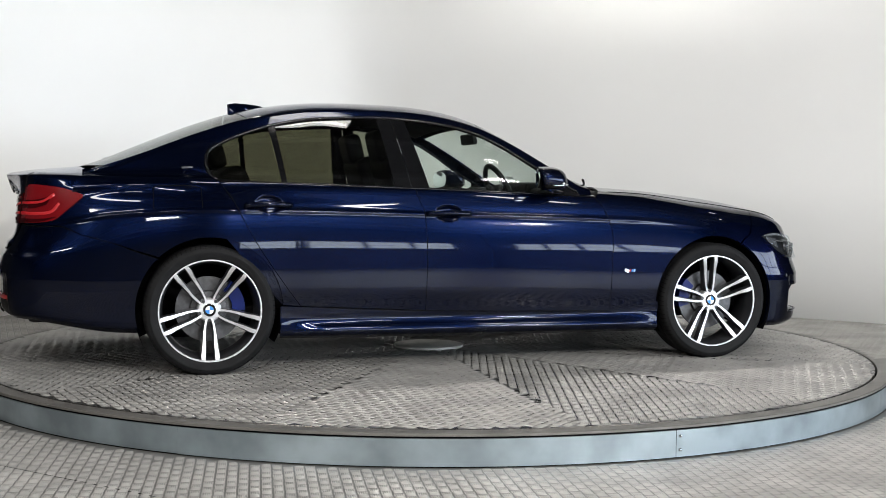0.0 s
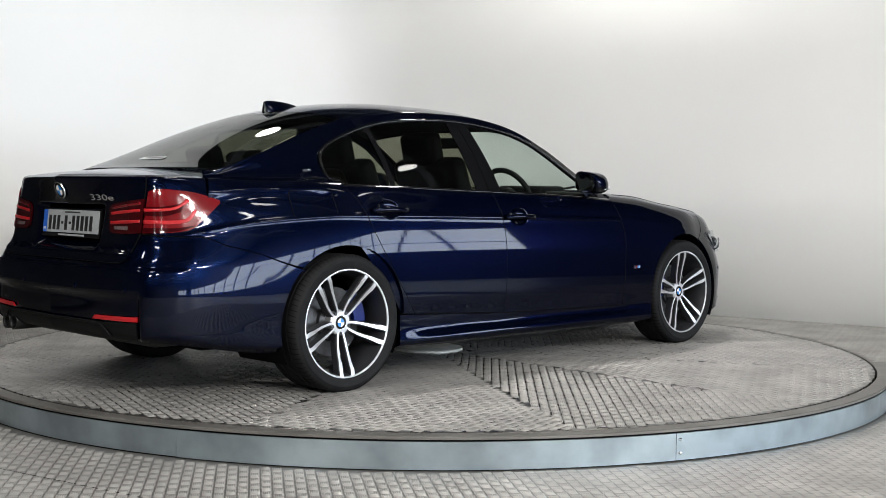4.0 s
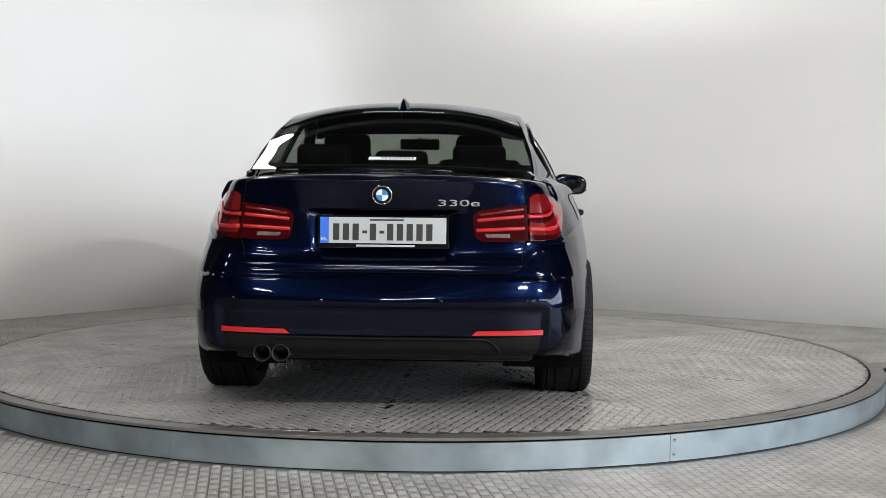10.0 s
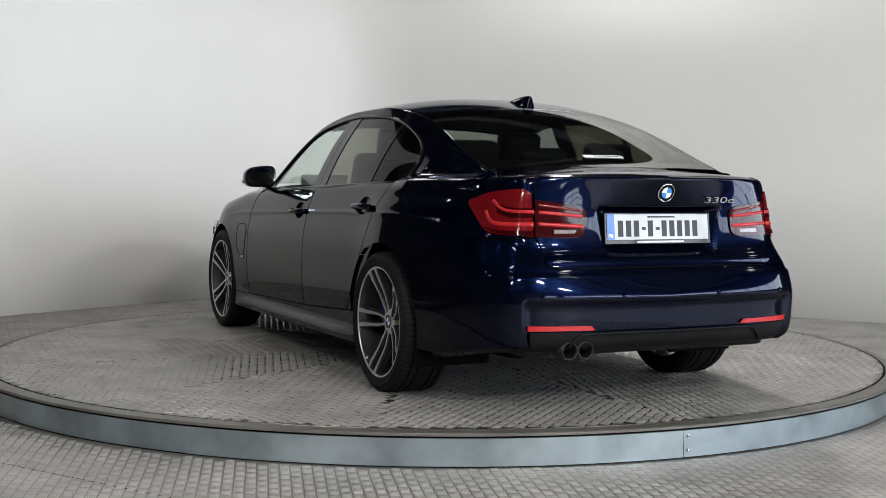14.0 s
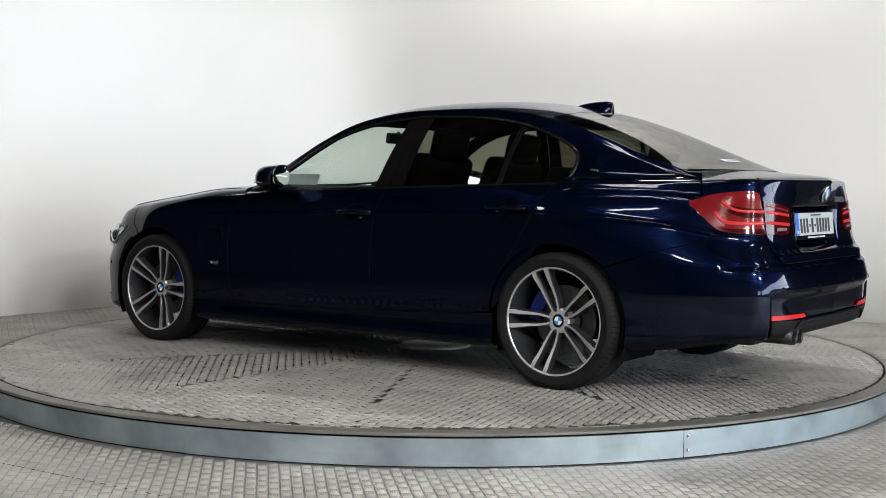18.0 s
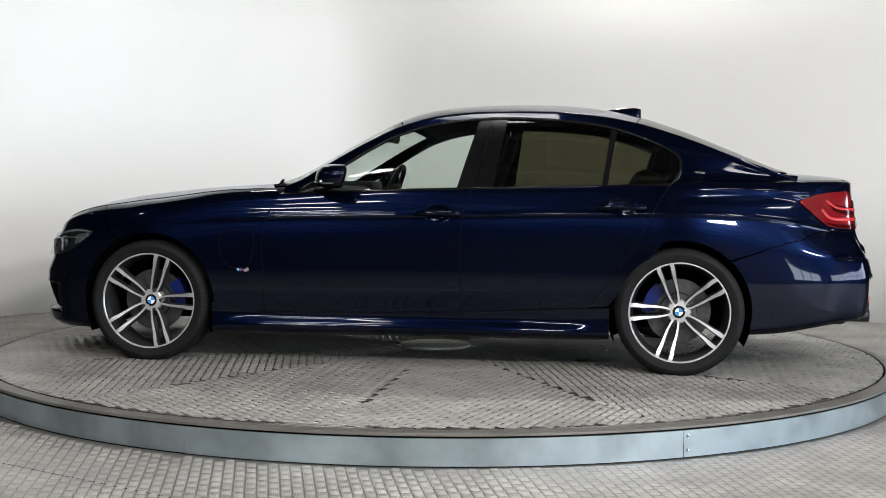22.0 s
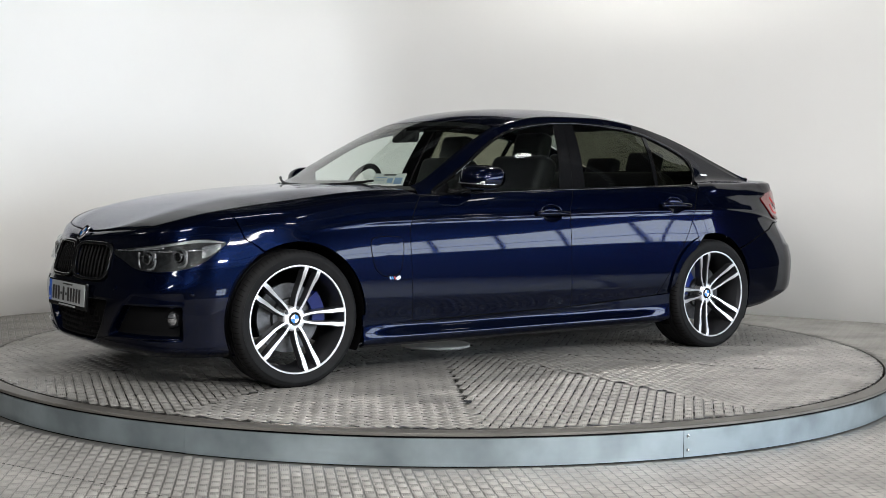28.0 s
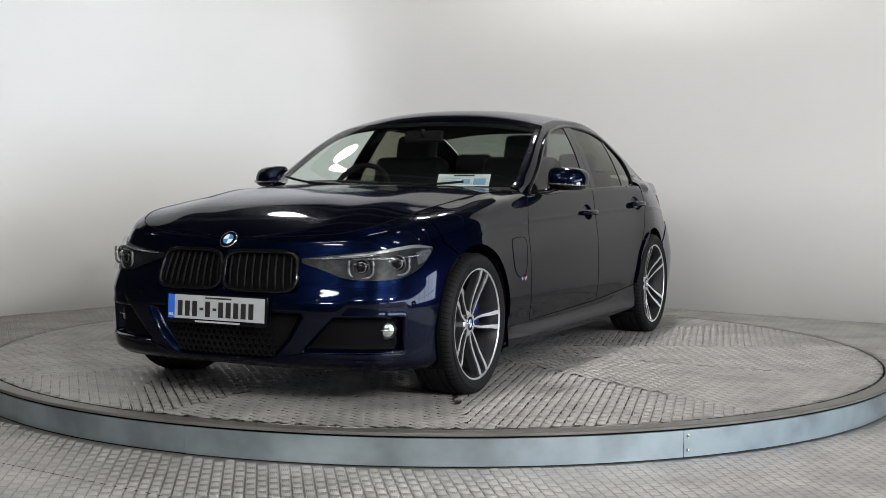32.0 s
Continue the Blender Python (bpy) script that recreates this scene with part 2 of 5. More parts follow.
# Lengthwise lines of the body from the bottom edge to the inner top edge: heights, then inset from the outline.
LINES = [
    ([.165, .165, .165, .165, .160, .162, .168, .20, .215, .285, .285], [.10, .08, .05, .05, .05, .05, .05, .05, .05, .05, .06]),
    ([.20, .20, .20, .20, .185, .188, .195, .23, .25, .31, .31], [.03, .03, .015, .015, .008, .008, .008, .015, .015, .02, .02]),
    ([.30, .30, .30, .28, .275, .285, .31, .32, .33, .37, .37], [.005, .01, .010, .012, .014, .014, .014, .012, .008, .005, .005]),
    ([.42, .42, .43, .43, .42, .43, .44, .45, .46, .48, .48], [0, 0, .006, .001, 0, 0, 0, 0, 0, 0, 0]),
    ([.52, .53, .56, .58, .60, .62, .63, .63, .61, .60, .60], [.02, .035, .025, .004, .003, .003, .003, .003, .009, .025, .05]),
    ([.60, .62, .68, .73, .775, .800, .82, .825, .80, .72, .70], [.035, .068, .058, .032, .029, .029, .029, .034, .048, .09, .11]),
    ([.66, .68, .74, .79, .835, .865, .885, .89, .885, .84, .83], [.05, .088, .080, .050, .041, .043, .048, .060, .080, .115, .12]),
    ([.695, .715, .785, .835, .885, .925, .945, .95, .955, .93, .93], [.065, .103, .108, .082, .064, .063, .068, .094, .130, .13, .075]),
    ([.705, .73, .805, .855, .905, .942, .962, .98, .985, .99, .99], [.08, .118, .138, .128, .090, .077, .082, .127, .17, .145, .045]),
    ([.715, .745, .82, .872, .925, .950, .970, .998, 1.0, 1.003, 1.006], [.10, .138, .168, .203, .15, .10, .11, .20, .255, .18, .07])]
LZ, LI = [pchip(STATIONS, a) for a, _ in LINES], [pchip(STATIONS, b) for _, b in LINES]


def hermite_rows(Y, v):
    """Y: (n, lines) values at whole v; a monotone cubic along v."""
    d = np.diff(Y, axis=1)
    m = np.zeros_like(Y)
    a, b = d[:, :-1], d[:, 1:]
    ok = a * b > 0
    m[:, 1:-1] = np.where(ok, 2 * a * b / np.where(ok, a + b, 1), 0)
    m[:, 0], m[:, -1] = d[:, 0], d[:, -1]
    v = np.clip(v, 0, Y.shape[1] - 1 - 1e-9)
    i = v.astype(int)
    t, r = v - i, np.arange(len(v))
    return ((1 + 2 * t) * (1 - t) ** 2 * Y[r, i] + t * (1 - t) ** 2 * m[r, i]
            + t * t * (3 - 2 * t) * Y[r, i + 1] + t * t * (t - 1) * m[r, i + 1])


def body(sv, out=0.0, dent=None):
    """Points of the body surface for an array (..., 2) of s and v; out: metres outwards."""
    sv = np.asarray(sv, float)
    shape = sv.shape[:-1]
    s, v = sv[..., 0].ravel(), sv[..., 1].ravel()
    z = hermite_rows(np.stack([f(s) for f in LZ], -1), v)
    ins = hermite_rows(np.stack([f(s) for f in LI], -1), v) - out
    x, y = np.interp(s, OUT_S, OUTLINE[:, 0]), np.interp(s, OUT_S, OUTLINE[:, 1])
    if dent is not None:
        ins = ins + dent(s, z)
    dx, dy = np.clip(x, -1.72, 1.48) - x, -y
    k = np.hypot(dx, dy) + 1e-9
    return np.stack([x + dx / k * ins, y + dy / k * ins, z], -1).reshape(*shape, 3)


def crease(s, z):
    """The sharp shoulder line along the flank, fading at both ends."""
    fade = np.clip((s - STATIONS[3]) / 0.5, 0, 1) * np.clip((STATIONS[9] - s) / 0.3, 0, 1)
    cups = 0
    for x_, z_ in ((-0.16, 0.813), (-1.11, 0.855)):
        r = ((s - s_of_x(x_)) / 0.066) ** 2 + ((z - z_) / 0.040) ** 2
        cups = cups + 0.017 * np.clip(1.15 - r, 0, 1) ** 0.6
    return -0.0045 * fade * np.exp(-(np.abs(z - LZ[5](s)) / 0.011) ** 1.6) + cups


def s_of_x(x):
    """Along the flank only."""
    return np.interp(-np.asarray(x, float), -OUTLINE[:, 0], OUT_S)


def v_of_z(s, z):
    s, z = np.broadcast_arrays(np.asarray(s, float), np.asarray(z, float))
    Y = np.stack([f(s.ravel()) for f in LZ], -1)
    lo, hi = np.zeros(s.size), np.full(s.size, len(LINES) - 1.0)
    for _ in range(32):
        mid = (lo + hi) / 2
        below = hermite_rows(Y, mid) < z.ravel()
        lo, hi = np.where(below, mid, lo), np.where(below, hi, mid)
    return ((lo + hi) / 2).reshape(s.shape)


def sv(pts):
    """(x, z) on the flank to (s, v)."""
    p = np.asarray(pts, float)
    s = s_of_x(p[:, 0])
    return np.stack([s, v_of_z(s, p[:, 1])], -1)


def arc(cx, cz, r, a0, a1, n):
    a = np.radians(np.linspace(a0, a1, n))
    return np.stack([cx + r * np.cos(a), cz + r * np.sin(a)], -1)


def even_sv(p, n):
    """n points evenly along a line of (s, v); one step of v counts as a tenth of a metre."""
    return even(np.asarray(p, float) * np.array([1, 0.1]), n) / np.array([1, 0.1])


def line_sv(pts, n):
    return even_sv(sv(smooth_line(pts, 4 * n)), n)


def join_sv(n, *runs):
    return even_sv(np.vstack(runs), 4 * n)[np.round(np.linspace(0, 4 * n - 1, n)).astype(int)]


# ---- the room ----
RD, RP, LOW = 2.525, 2.612, -0.136


def ring_mesh(name, rings, a0, a1, n, material, parent=None, closed=False):
    """rings: (radius, z) from inside out, swept from a0 to a1 degrees."""
    ang = np.radians(np.linspace(a0, a1, n, endpoint=not closed))
    verts = [(r * math.cos(a), r * math.sin(a), z) for a in ang for r, z in rings]
    m, faces = len(rings), []
    for i in range(n if closed else n - 1):
        for j in range(m - 1):
            k = (i + 1) % n
            faces.append((i * m + j, i * m + j + 1, k * m + j + 1, k * m + j))
    ob = mesh_object(name, verts, faces, material, parent)
    return auto_smooth(ob, 30)


turntable = new("turntable")
tagged(turntable, "round revolving turntable of grey tread plate", "turntable")
DECK = [ring_mesh("deck_plate", [(0.1, 0.0), (1.2, 0.0), (RD - 0.004, 0.0), (RD - 0.002, -0.003), (RD - 0.002, -0.05)],
                  30 * k - 1.18, 30 * k + 28.78, 18, TREAD, turntable) for k in range(12)]
ring_mesh("deck_base", [(0.0, -0.006), (RD - 0.01, -0.006)], 0, 360, 120, GAP, turntable, True)
hub_v, hub_f = lathe([(0.0, 0.016), (0.197, 0.015), (0.204, 0.013), (0.207, 0.008), (0.207, -0.004)], 64)
auto_smooth(mesh_object("hub_cover", [(x, y, z) for x, z, y in hub_v], [q[::-1] for q in hub_f], HUBPLATE, turntable,
                        label="worn pale round hub cover"), 30)

platform = ring_mesh("floor", [(RD + 0.008, -0.05), (RD + 0.008, -0.002), (RD + 0.010, 0.0), (3.2, 0.0), (8.5, 0.0)], -14, 194, 160, BACKPLATE)
tagged(platform, "raised grey tread-plate floor round the turntable", "floor", kind="structure")
rim = ring_mesh("rim", [(RD + 0.008, -0.05), (RD + 0.008, -0.002), (RD + 0.010, 0.0), (RP - 0.004, 0.0), (RP, -0.003), (RP, -0.012)], -166, -14, 160, RIMSTRIP)
tagged(rim, "plain worn metal rim strip round the turntable", "rim", kind="structure")
ring_mesh("gap_bottom", [(RD - 0.01, -0.045), (RD + 0.02, -0.045)], 0, 360, 120, GAP, turntable, True)

skirt = new("platform_skirt")
tagged(skirt, "curved galvanised steel skirt with riveted joint", "skirt", kind="structure")
for a, b, lean in ((-166, -112.62, 0.007), (-112.60, -67.42, 0.0), (-67.36, -14, 0.0)):
    ring_mesh("skirt_panel", [(RP - 0.006, -0.020), (RP - 0.002, -0.021), (RP - 0.002 - lean, LOW + 0.006)], a, b, 90, SKIRT, skirt)

ring_mesh("skirt_backing", [(RP - 0.014, -0.010), (RP - 0.014, LOW - 0.002)], -166, -14, 120, GAP, skirt)

low_floor = mesh_object("lower_floor", [(x, y, LOW) for y in (-4.4, 10.0) for x in (-2.9, 2.9)], [(0, 1, 3, 2)], FLOORPLATE)
tagged(low_floor, "grey tread-plate floor in front of the platform", "floor", kind="structure")

for x0, x1, y0, y1 in ((-11, 11, -16, -4.4), (-11, -2.9, -4.4, 10), (2.9, 11, -4.4, 10)):
    ob = mesh_object("hall_floor", [(x0, y0, LOW), (x1, y0, LOW), (x1, y1, LOW), (x0, y1, LOW)], [(0, 1, 2, 3)], FLOORFAR)
    tagged(ob, "worn grey tread-plate floor of the hall", "floor", kind="structure")

# walls: two straight runs that meet in a rounded corner
WALL_L, WALL_R, CORNER = (-0.613, -0.790), (0.819, -0.574), (-0.877, 4.416)


def wall_line(r=0.9, n=24):
    c = np.array(CORNER)
    a, b = np.array(WALL_L), np.array(WALL_R)
    p, q = c + a * r, c + b * r
    arc_ = [(1 - t) ** 2 * p + 2 * t * (1 - t) * c + t * t * q for t in np.linspace(0, 1, n)]
    return np.vstack([c + a * 4.3, c + a * 3.4, c + a * 2.5, *arc_, c + b * 3, c + b * 4, c + b * 5.25, c + b * 5.6])


WL = wall_line()
WALL_H, HALL_H = 3.3, 5.4
g = np.stack([np.stack([WL[:, 0], WL[:, 1], np.full(len(WL), z)], -1) for z in (-0.2, 1.0, 2.0, WALL_H)])
wall = skin("wall_back", [g], WALLP, None, weld=0)
tagged(wall, "smooth white painted studio wall with a rounded corner", "wall", kind="structure")
sol = wall.modifiers.new("solid", "SOLIDIFY")
sol.thickness, sol.offset = 0.12, -1.0

ceiling = mesh_object("ceiling", [(x, y, HALL_H) for y in (-16, 10) for x in (-11, 11)], [(0, 1, 3, 2)], CEILING)
tagged(ceiling, "grey hall ceiling", "ceiling", kind="structure")
for nm, pts in (("wall_front", ((-11, -16), (11, -16))), ("wall_left", ((-11, -16), (-11, 10))), ("wall_right", ((11, -16), (11, 10))),
                ("wall_far", ((-11, 10), (11, 10)))):
    (xa, ya), (xb, yb) = pts
    ob = mesh_object(nm, [(xa, ya, -0.2), (xb, yb, -0.2), (xb, yb, HALL_H), (xa, ya, HALL_H)], [(0, 1, 2, 3)], HALLWALL)
    tagged(ob, "dim grey hall wall beyond the studio", "wall", kind="structure")

# lower floor seam
seam = mesh_object("floor_joint", [(-2.9, -1.785, LOW + 0.002), (-2.9, -1.779, LOW + 0.002), (0.4, -3.964, LOW + 0.002), (0.4, -3.958, LOW + 0.002)],
                   [(0, 2, 3, 1)], GAP, low_floor)
# skirt rivets and joint
for a, zz in ((-67.0, -0.044), (-67.0, -0.100)):
    q = Vector((RP * math.cos(radians(a)), RP * math.sin(radians(a)), zz))
    bm = bmesh.new()
    bmesh.ops.create_uvsphere(bm, u_segments=12, v_segments=6, radius=0.0075, matrix=Matrix.Translation(q))
    part("rivet", bm, CHROME, skirt)
# hairline joints in the wall panels
for t, z0, z1 in ((1.83, 1.55, 2.05), (2.95, 1.95, 3.29), (3.70, 2.15, 3.29)):
    q = np.array(CORNER) + np.array(WALL_R) * t
    q = q + np.array([-0.574, -0.819]) * 0.002
    d = np.array(WALL_R) * 0.0028
    mesh_object("wall_joint", [(*(q - d), z0), (*(q + d), z0), (*(q + d), z1), (*(q - d), z1)], [(0, 1, 2, 3)], SEAM, wall)

# ---- hall behind the camera ----
DAYLIGHT = glow("daylit_window_pane", (0.78, 0.89, 1.0), 13.0)


def window_band(name, p, d, n, z0, z1, inward):
    """A row of n panes 1 m wide along d from p, with steel mullions; it glows with the daylight outside."""
    root = new(name)
    tagged(root, "long high window of the hall with steel mullions", "window", kind="structure")
    p, d, w = np.array(p, float), np.array(d, float), np.array(inward, float)

    def slab(nm, a, b, zl, zh, th):
        q, s_ = p + d * a + w * 0.01, p + d * b + w * 0.01
        x0, x1 = sorted((q[0], (s_ + w * th)[0]))
        y0, y1 = sorted((q[1], (s_ + w * th)[1]))
        part(nm, box_bm(x0, x1, y0, y1, zl, zh), BEAM, root, smooth=False)
    for i in range(n):
        q, s_ = p + d * (i + 0.03) + w * 0.02, p + d * (i + 0.97) + w * 0.02
        mesh_object("pane", [(*q, z0), (*s_, z0), (*s_, z1), (*q, z1)], [(0, 1, 2, 3)], DAYLIGHT, root, smooth=False)
        slab("mullion", i - 0.03, i + 0.03, z0 - 0.1, z1 + 0.1, 0.1)
    slab("window_rail", 0, n, (z0 + z1) / 2 - 0.02, (z0 + z1) / 2 + 0.02, 0.09)
    slab("window_rail", 0, n, z0 - 0.1, z0, 0.12)
    slab("window_rail", 0, n, z1, z1 + 0.1, 0.12)


window_band("window_1", (7.0, -16), (1, 0), 3, 1.0, 2.9, (0, 1))
window_band("window_2", (11, -15.0), (0, 1), 15, 1.0, 2.9, (-1, 0))
for i in range(11):
    b = part("roof_beam", box_bm(-11, 11, -13.6 + 2.2 * i - 0.09, -13.6 + 2.2 * i + 0.09, 5.10, 5.39, 0.01), BEAM, ceiling, smooth=False)

LAMPGLOW = glow("lamp_face", (1.0, 0.97, 0.92), 14.0)


def round_lamp(x, y, z, tx, ty, power):
    """A round flood lamp under the ceiling, tilted towards the floor."""
    m = look((x, y, z), (tx, ty, 0))
    ob = new("flood_lamp")
    ob.matrix_basis = m
    tagged(ob, "round white flood lamp under the ceiling", "lamp", "flood lamps")
    part("housing", cyl_bm(0.22, 0.18, 0.12, Matrix.Translation((0, 0, 0.075)), 40), BEAM, ob)
    part("lens", cyl_bm(0.20, 0.20, 0.01, Matrix.Translation((0, 0, 0.004)), 40), LAMPGLOW, ob)
    part("hanger", cyl_bm(0.02, 0.02, HALL_H - 0.01 - z, m.inverted() @ Matrix.Translation((x, y, (z + HALL_H - 0.01) / 2)), 8), BEAM, ob)
    area("flood_light", m @ Matrix.Translation((0, 0, -0.02)), 0.38, 0.38, power, (1, 0.98, 0.95), "DISK")


def strip_lamp(x, y, power, length=1.4, turn=0):
    """A twin-tube ceiling lamp, out of view and placed for fill light."""
    ob = new("strip_lamp")
    ob.matrix_basis = pose(x, y, 5.018, 0, 0, turn)
    tagged(ob, "unseen white twin-tube strip lamp under the ceiling, placed for fill", "lamp", "strip lamps")
    for k in (-0.4, 0.4):
        part("hanger", cyl_bm(0.008, 0.008, 0.30, Matrix.Translation((k, 0, 0.228)), 8), BEAM, ob)
    part("housing", box_bm(-length / 2, length / 2, -0.17, 0.17, 0, 0.08, 0.01), BADGEWHITE, ob)
    for k in (-0.08, 0.08):
        part("tube", cyl_bm(0.04, 0.04, length - 0.06, Matrix.Translation((0, k, -0.03)) @ Matrix.Rotation(math.pi / 2, 4, "Y"), 12), LAMPGLOW, ob)
    area("strip_light", pose(x, y, 4.93, 0, 0, turn), length, 0.34, power, (1, 0.98, 0.95))


round_lamp(-2.10, 3.60, 4.60, -0.3, 0.4, 6)
round_lamp(1.25, 1.95, 4.60, 0.3, 0.2, 70)
for x, y, p in ((5.4, -0.6, 2), (-5.6, -3.0, 10), (-6.2, 1.3, 5), (7.6, -2.5, 3), (3.1, -3.2, 5)):
    round_lamp(x, y, 5.0, x * 0.9, y * 0.9, p)
# Several strips are added fill: x 0 and 3.4 either side, and the row at y -10.5.
for x, y, p, turn in ((-2.6, -5.0, 55, 0), (3.4, -7.6, 130, 0), (-3.4, -7.4, 100, 0), (4.6, -5.2, 45, 0), (0.0, -1.8, 18, 0),
                      (-1.0, -10.5, 260, 0), (4.0, -10.5, 800, 0), (8.0, -10.5, 1200, 0), (-5.0, -10.5, 170, 0)):
    strip_lamp(x, y, p, 1.3, turn)


def tube(name, pts, r, material, parent, closed=False, seg=8, label="", flat=1.0):
    """A round bar along a line of points; flat squeezes it along z."""
    p = [Vector(q) for q in pts]
    n = len(p)
    verts, faces = [], []
    for i, q in enumerate(p):
        a, b = (p[i - 1], p[(i + 1) % n]) if closed else (p[max(i - 1, 0)], p[min(i + 1, n - 1)])
        t = (b - a).normalized()
        side = t.cross(Vector((0, 0, 1)))
        side = side.normalized() if side.length > 1e-4 else Vector((1, 0, 0))
        up = side.cross(t)
        for k in range(seg):
            w = 2 * math.pi * k / seg
            verts.append(q + (side * math.cos(w) + up * math.sin(w) * flat) * r)
    for i in range(n if closed else n - 1):
        for k in range(seg):
            a, b = i * seg + k, i * seg + (k + 1) % seg
            c, d = (i + 1) % n * seg + (k + 1) % seg, (i + 1) % n * seg + k
            faces.append((a, d, c, b))
    if not closed:
        faces += [tuple(range(seg)), tuple(range((n - 1) * seg, n * seg))[::-1]]
    return mesh_object(name, verts, faces, material, parent, label=label)


def on(pts, out=0.0):
    """(s, z) to points on the body."""
    p = np.asarray(pts, float)
    return body(np.stack([p[:, 0], v_of_z(p[:, 0], p[:, 1])], -1), out)


def patch_sz(bottom, top, nu, nv, out=0.0, straight=False):
    """A patch of the body between two lines of (s, z)."""
    b, t = smooth_line(bottom, nu), smooth_line(top, nu)
    k = np.linspace(0, 1, nv)[:, None, None]
    g = b[None] * (1 - k) + t[None] * k
    return on(g.reshape(-1, 2), out).reshape(nv, nu, 3)


def oval(cs, cz, rs, rz, n, p=2.6):
    a = np.linspace(0, 2 * math.pi, n, endpoint=False)
    c, d = np.cos(a), np.sin(a)
    return np.stack([cs + rs * np.sign(c) * np.abs(c) ** (2 / p), cz + rz * np.sign(d) * np.abs(d) ** (2 / p)], -1)


ARCH_F, ARCH_R, RADIUS = (1.405, 0.325), (-1.405, 0.325), 0.364

car = new("car")
tagged(car, "dark blue metallic four-door saloon car standing on a turntable", "car")


def side_pair(name, grids, material, thick=0.012, parent=None):
    """The same panel on both sides of the car."""
    return [skin(name, grids, material, parent or car, thick, mirror=m) for m in (False, True)]


G2 = 0.0022
door_front = [(0.69, 0.897), (0.73, 0.842), (0.768, 0.753), (0.778, 0.68), (0.772, 0.50), (0.762, 0.278)]
door_mid = [(-0.335, 0.938), (-0.312, 0.870), (-0.29, 0.808), (-0.281, 0.60), (-0.288, 0.300)]
door_rear = [(-1.352, 0.966), (-1.29, 0.876), (-1.18, 0.669), (-1.04, 0.46), (-0.948, 0.336)]


def shifted(pts, d):
    return [(x + d, z) for x, z in pts]


# hood: from the inner top line to the centre
HOOD_Z = pchip([2.10, 2.0, 1.88, 1.72, 1.55, 1.38, 1.22, 1.05, 0.88, 0.6],
               [0.716, 0.768, 0.818, 0.868, 0.900, 0.919, 0.934, 0.945, 0.957, 0.975])
DECK_Z = pchip([-1.6, -2.0, -2.12, -2.29, -2.38], [1.06, 1.046, 1.036, 1.020, 1.006])


def top_grid(s0, s1, ns, nu, zc, bow=0.0, power=2.2):
    s = np.linspace(s0, s1, ns)
    edge = body(np.stack([s, np.full(ns, 9.0)], -1))
    u = np.linspace(1, 0, nu)[:, None]
    crease = np.exp(-((u - 0.66) / 0.16) ** 2) * 0.005
    f = np.clip((edge[:, 0] * np.sign(edge[:, 0]) - 0.6) / 1.2, 0, 1)
    y = u * edge[:, 1]
    x = edge[:, 0] + bow * (1 - u ** 2) * np.clip((s - s0) / (s1 - s0), 0, 1)
    z = edge[:, 2] + (zc(x) - edge[:, 2]) * (1 - u ** power) + crease * np.clip(edge[:, 1] / 0.6, 0, 1) * (f > 0) * (1 if bow else 0)
    return np.stack([x, y, z], -1)


hood = skin("bonnet", [top_grid(0.003, s_of_x(0.74), 90, 26, HOOD_Z, 0.13)], PAINT, car, 0.012, both=True)
gap_line = body(np.stack([np.linspace(0.003, s_of_x(0.80), 120), np.full(120, 8.985)], -1), 0.0004)
gap_line = np.vstack([gap_line[::-1], gap_line * np.array([1, -1, 1])])

# front wing
a0 = arc(*ARCH_F, RADIUS, 62, 180, 120)
c0 = join_sv(160, sv(a0), line_sv([(1.053, 0.325), (1.053, 0.272)], 8))
p1 = np.array([s_of_x(1.76), 9.0])
d0 = even_sv(np.vstack([sv([a0[0], (1.665, 0.70)]), p1[None]]), 24)
top = np.stack([np.linspace(p1[0], s_of_x(0.735), 60), np.full(60, 8.97)], -1)
c1 = join_sv(70, top, line_sv(door_front, 40))
d1 = even_sv(np.stack([np.linspace(c0[-1, 0], c1[-1, 0], 24), np.linspace(c0[-1, 1], c1[-1, 1], 24)], -1), 24)
c0, c1, d0, d1 = even_sv(c0, 170), even_sv(c1, 170), even_sv(d0, 80), even_sv(d1, 80)
wings = side_pair("front_wing", [body(coons(c0, c1, d0, d1), dent=crease)], PAINT)

# front bumper with the nose
pb = sv([(1.405 + 0.313, 0.166)])[0]
c0 = np.stack([np.linspace(0, pb[0], 80), np.zeros(80)], -1)
tl = np.stack([np.linspace(0, p1[0] - 0.0022, 60), np.full(60, 8.95)], -1)
c1 = join_sv(80, tl, sv([(1.672, 0.70), (1.573, 0.632)]) + np.array([-0.0015, 0]))
d1 = join_sv(50, sv(arc(*ARCH_F, RADIUS, -27, 61.5, 120)))
d1[-1], c1[-1] = c1[-1], c1[-1]
d1[0] = c0[-1]
d0 = np.stack([np.zeros(50), np.linspace(0, 8.95, 50)], -1)


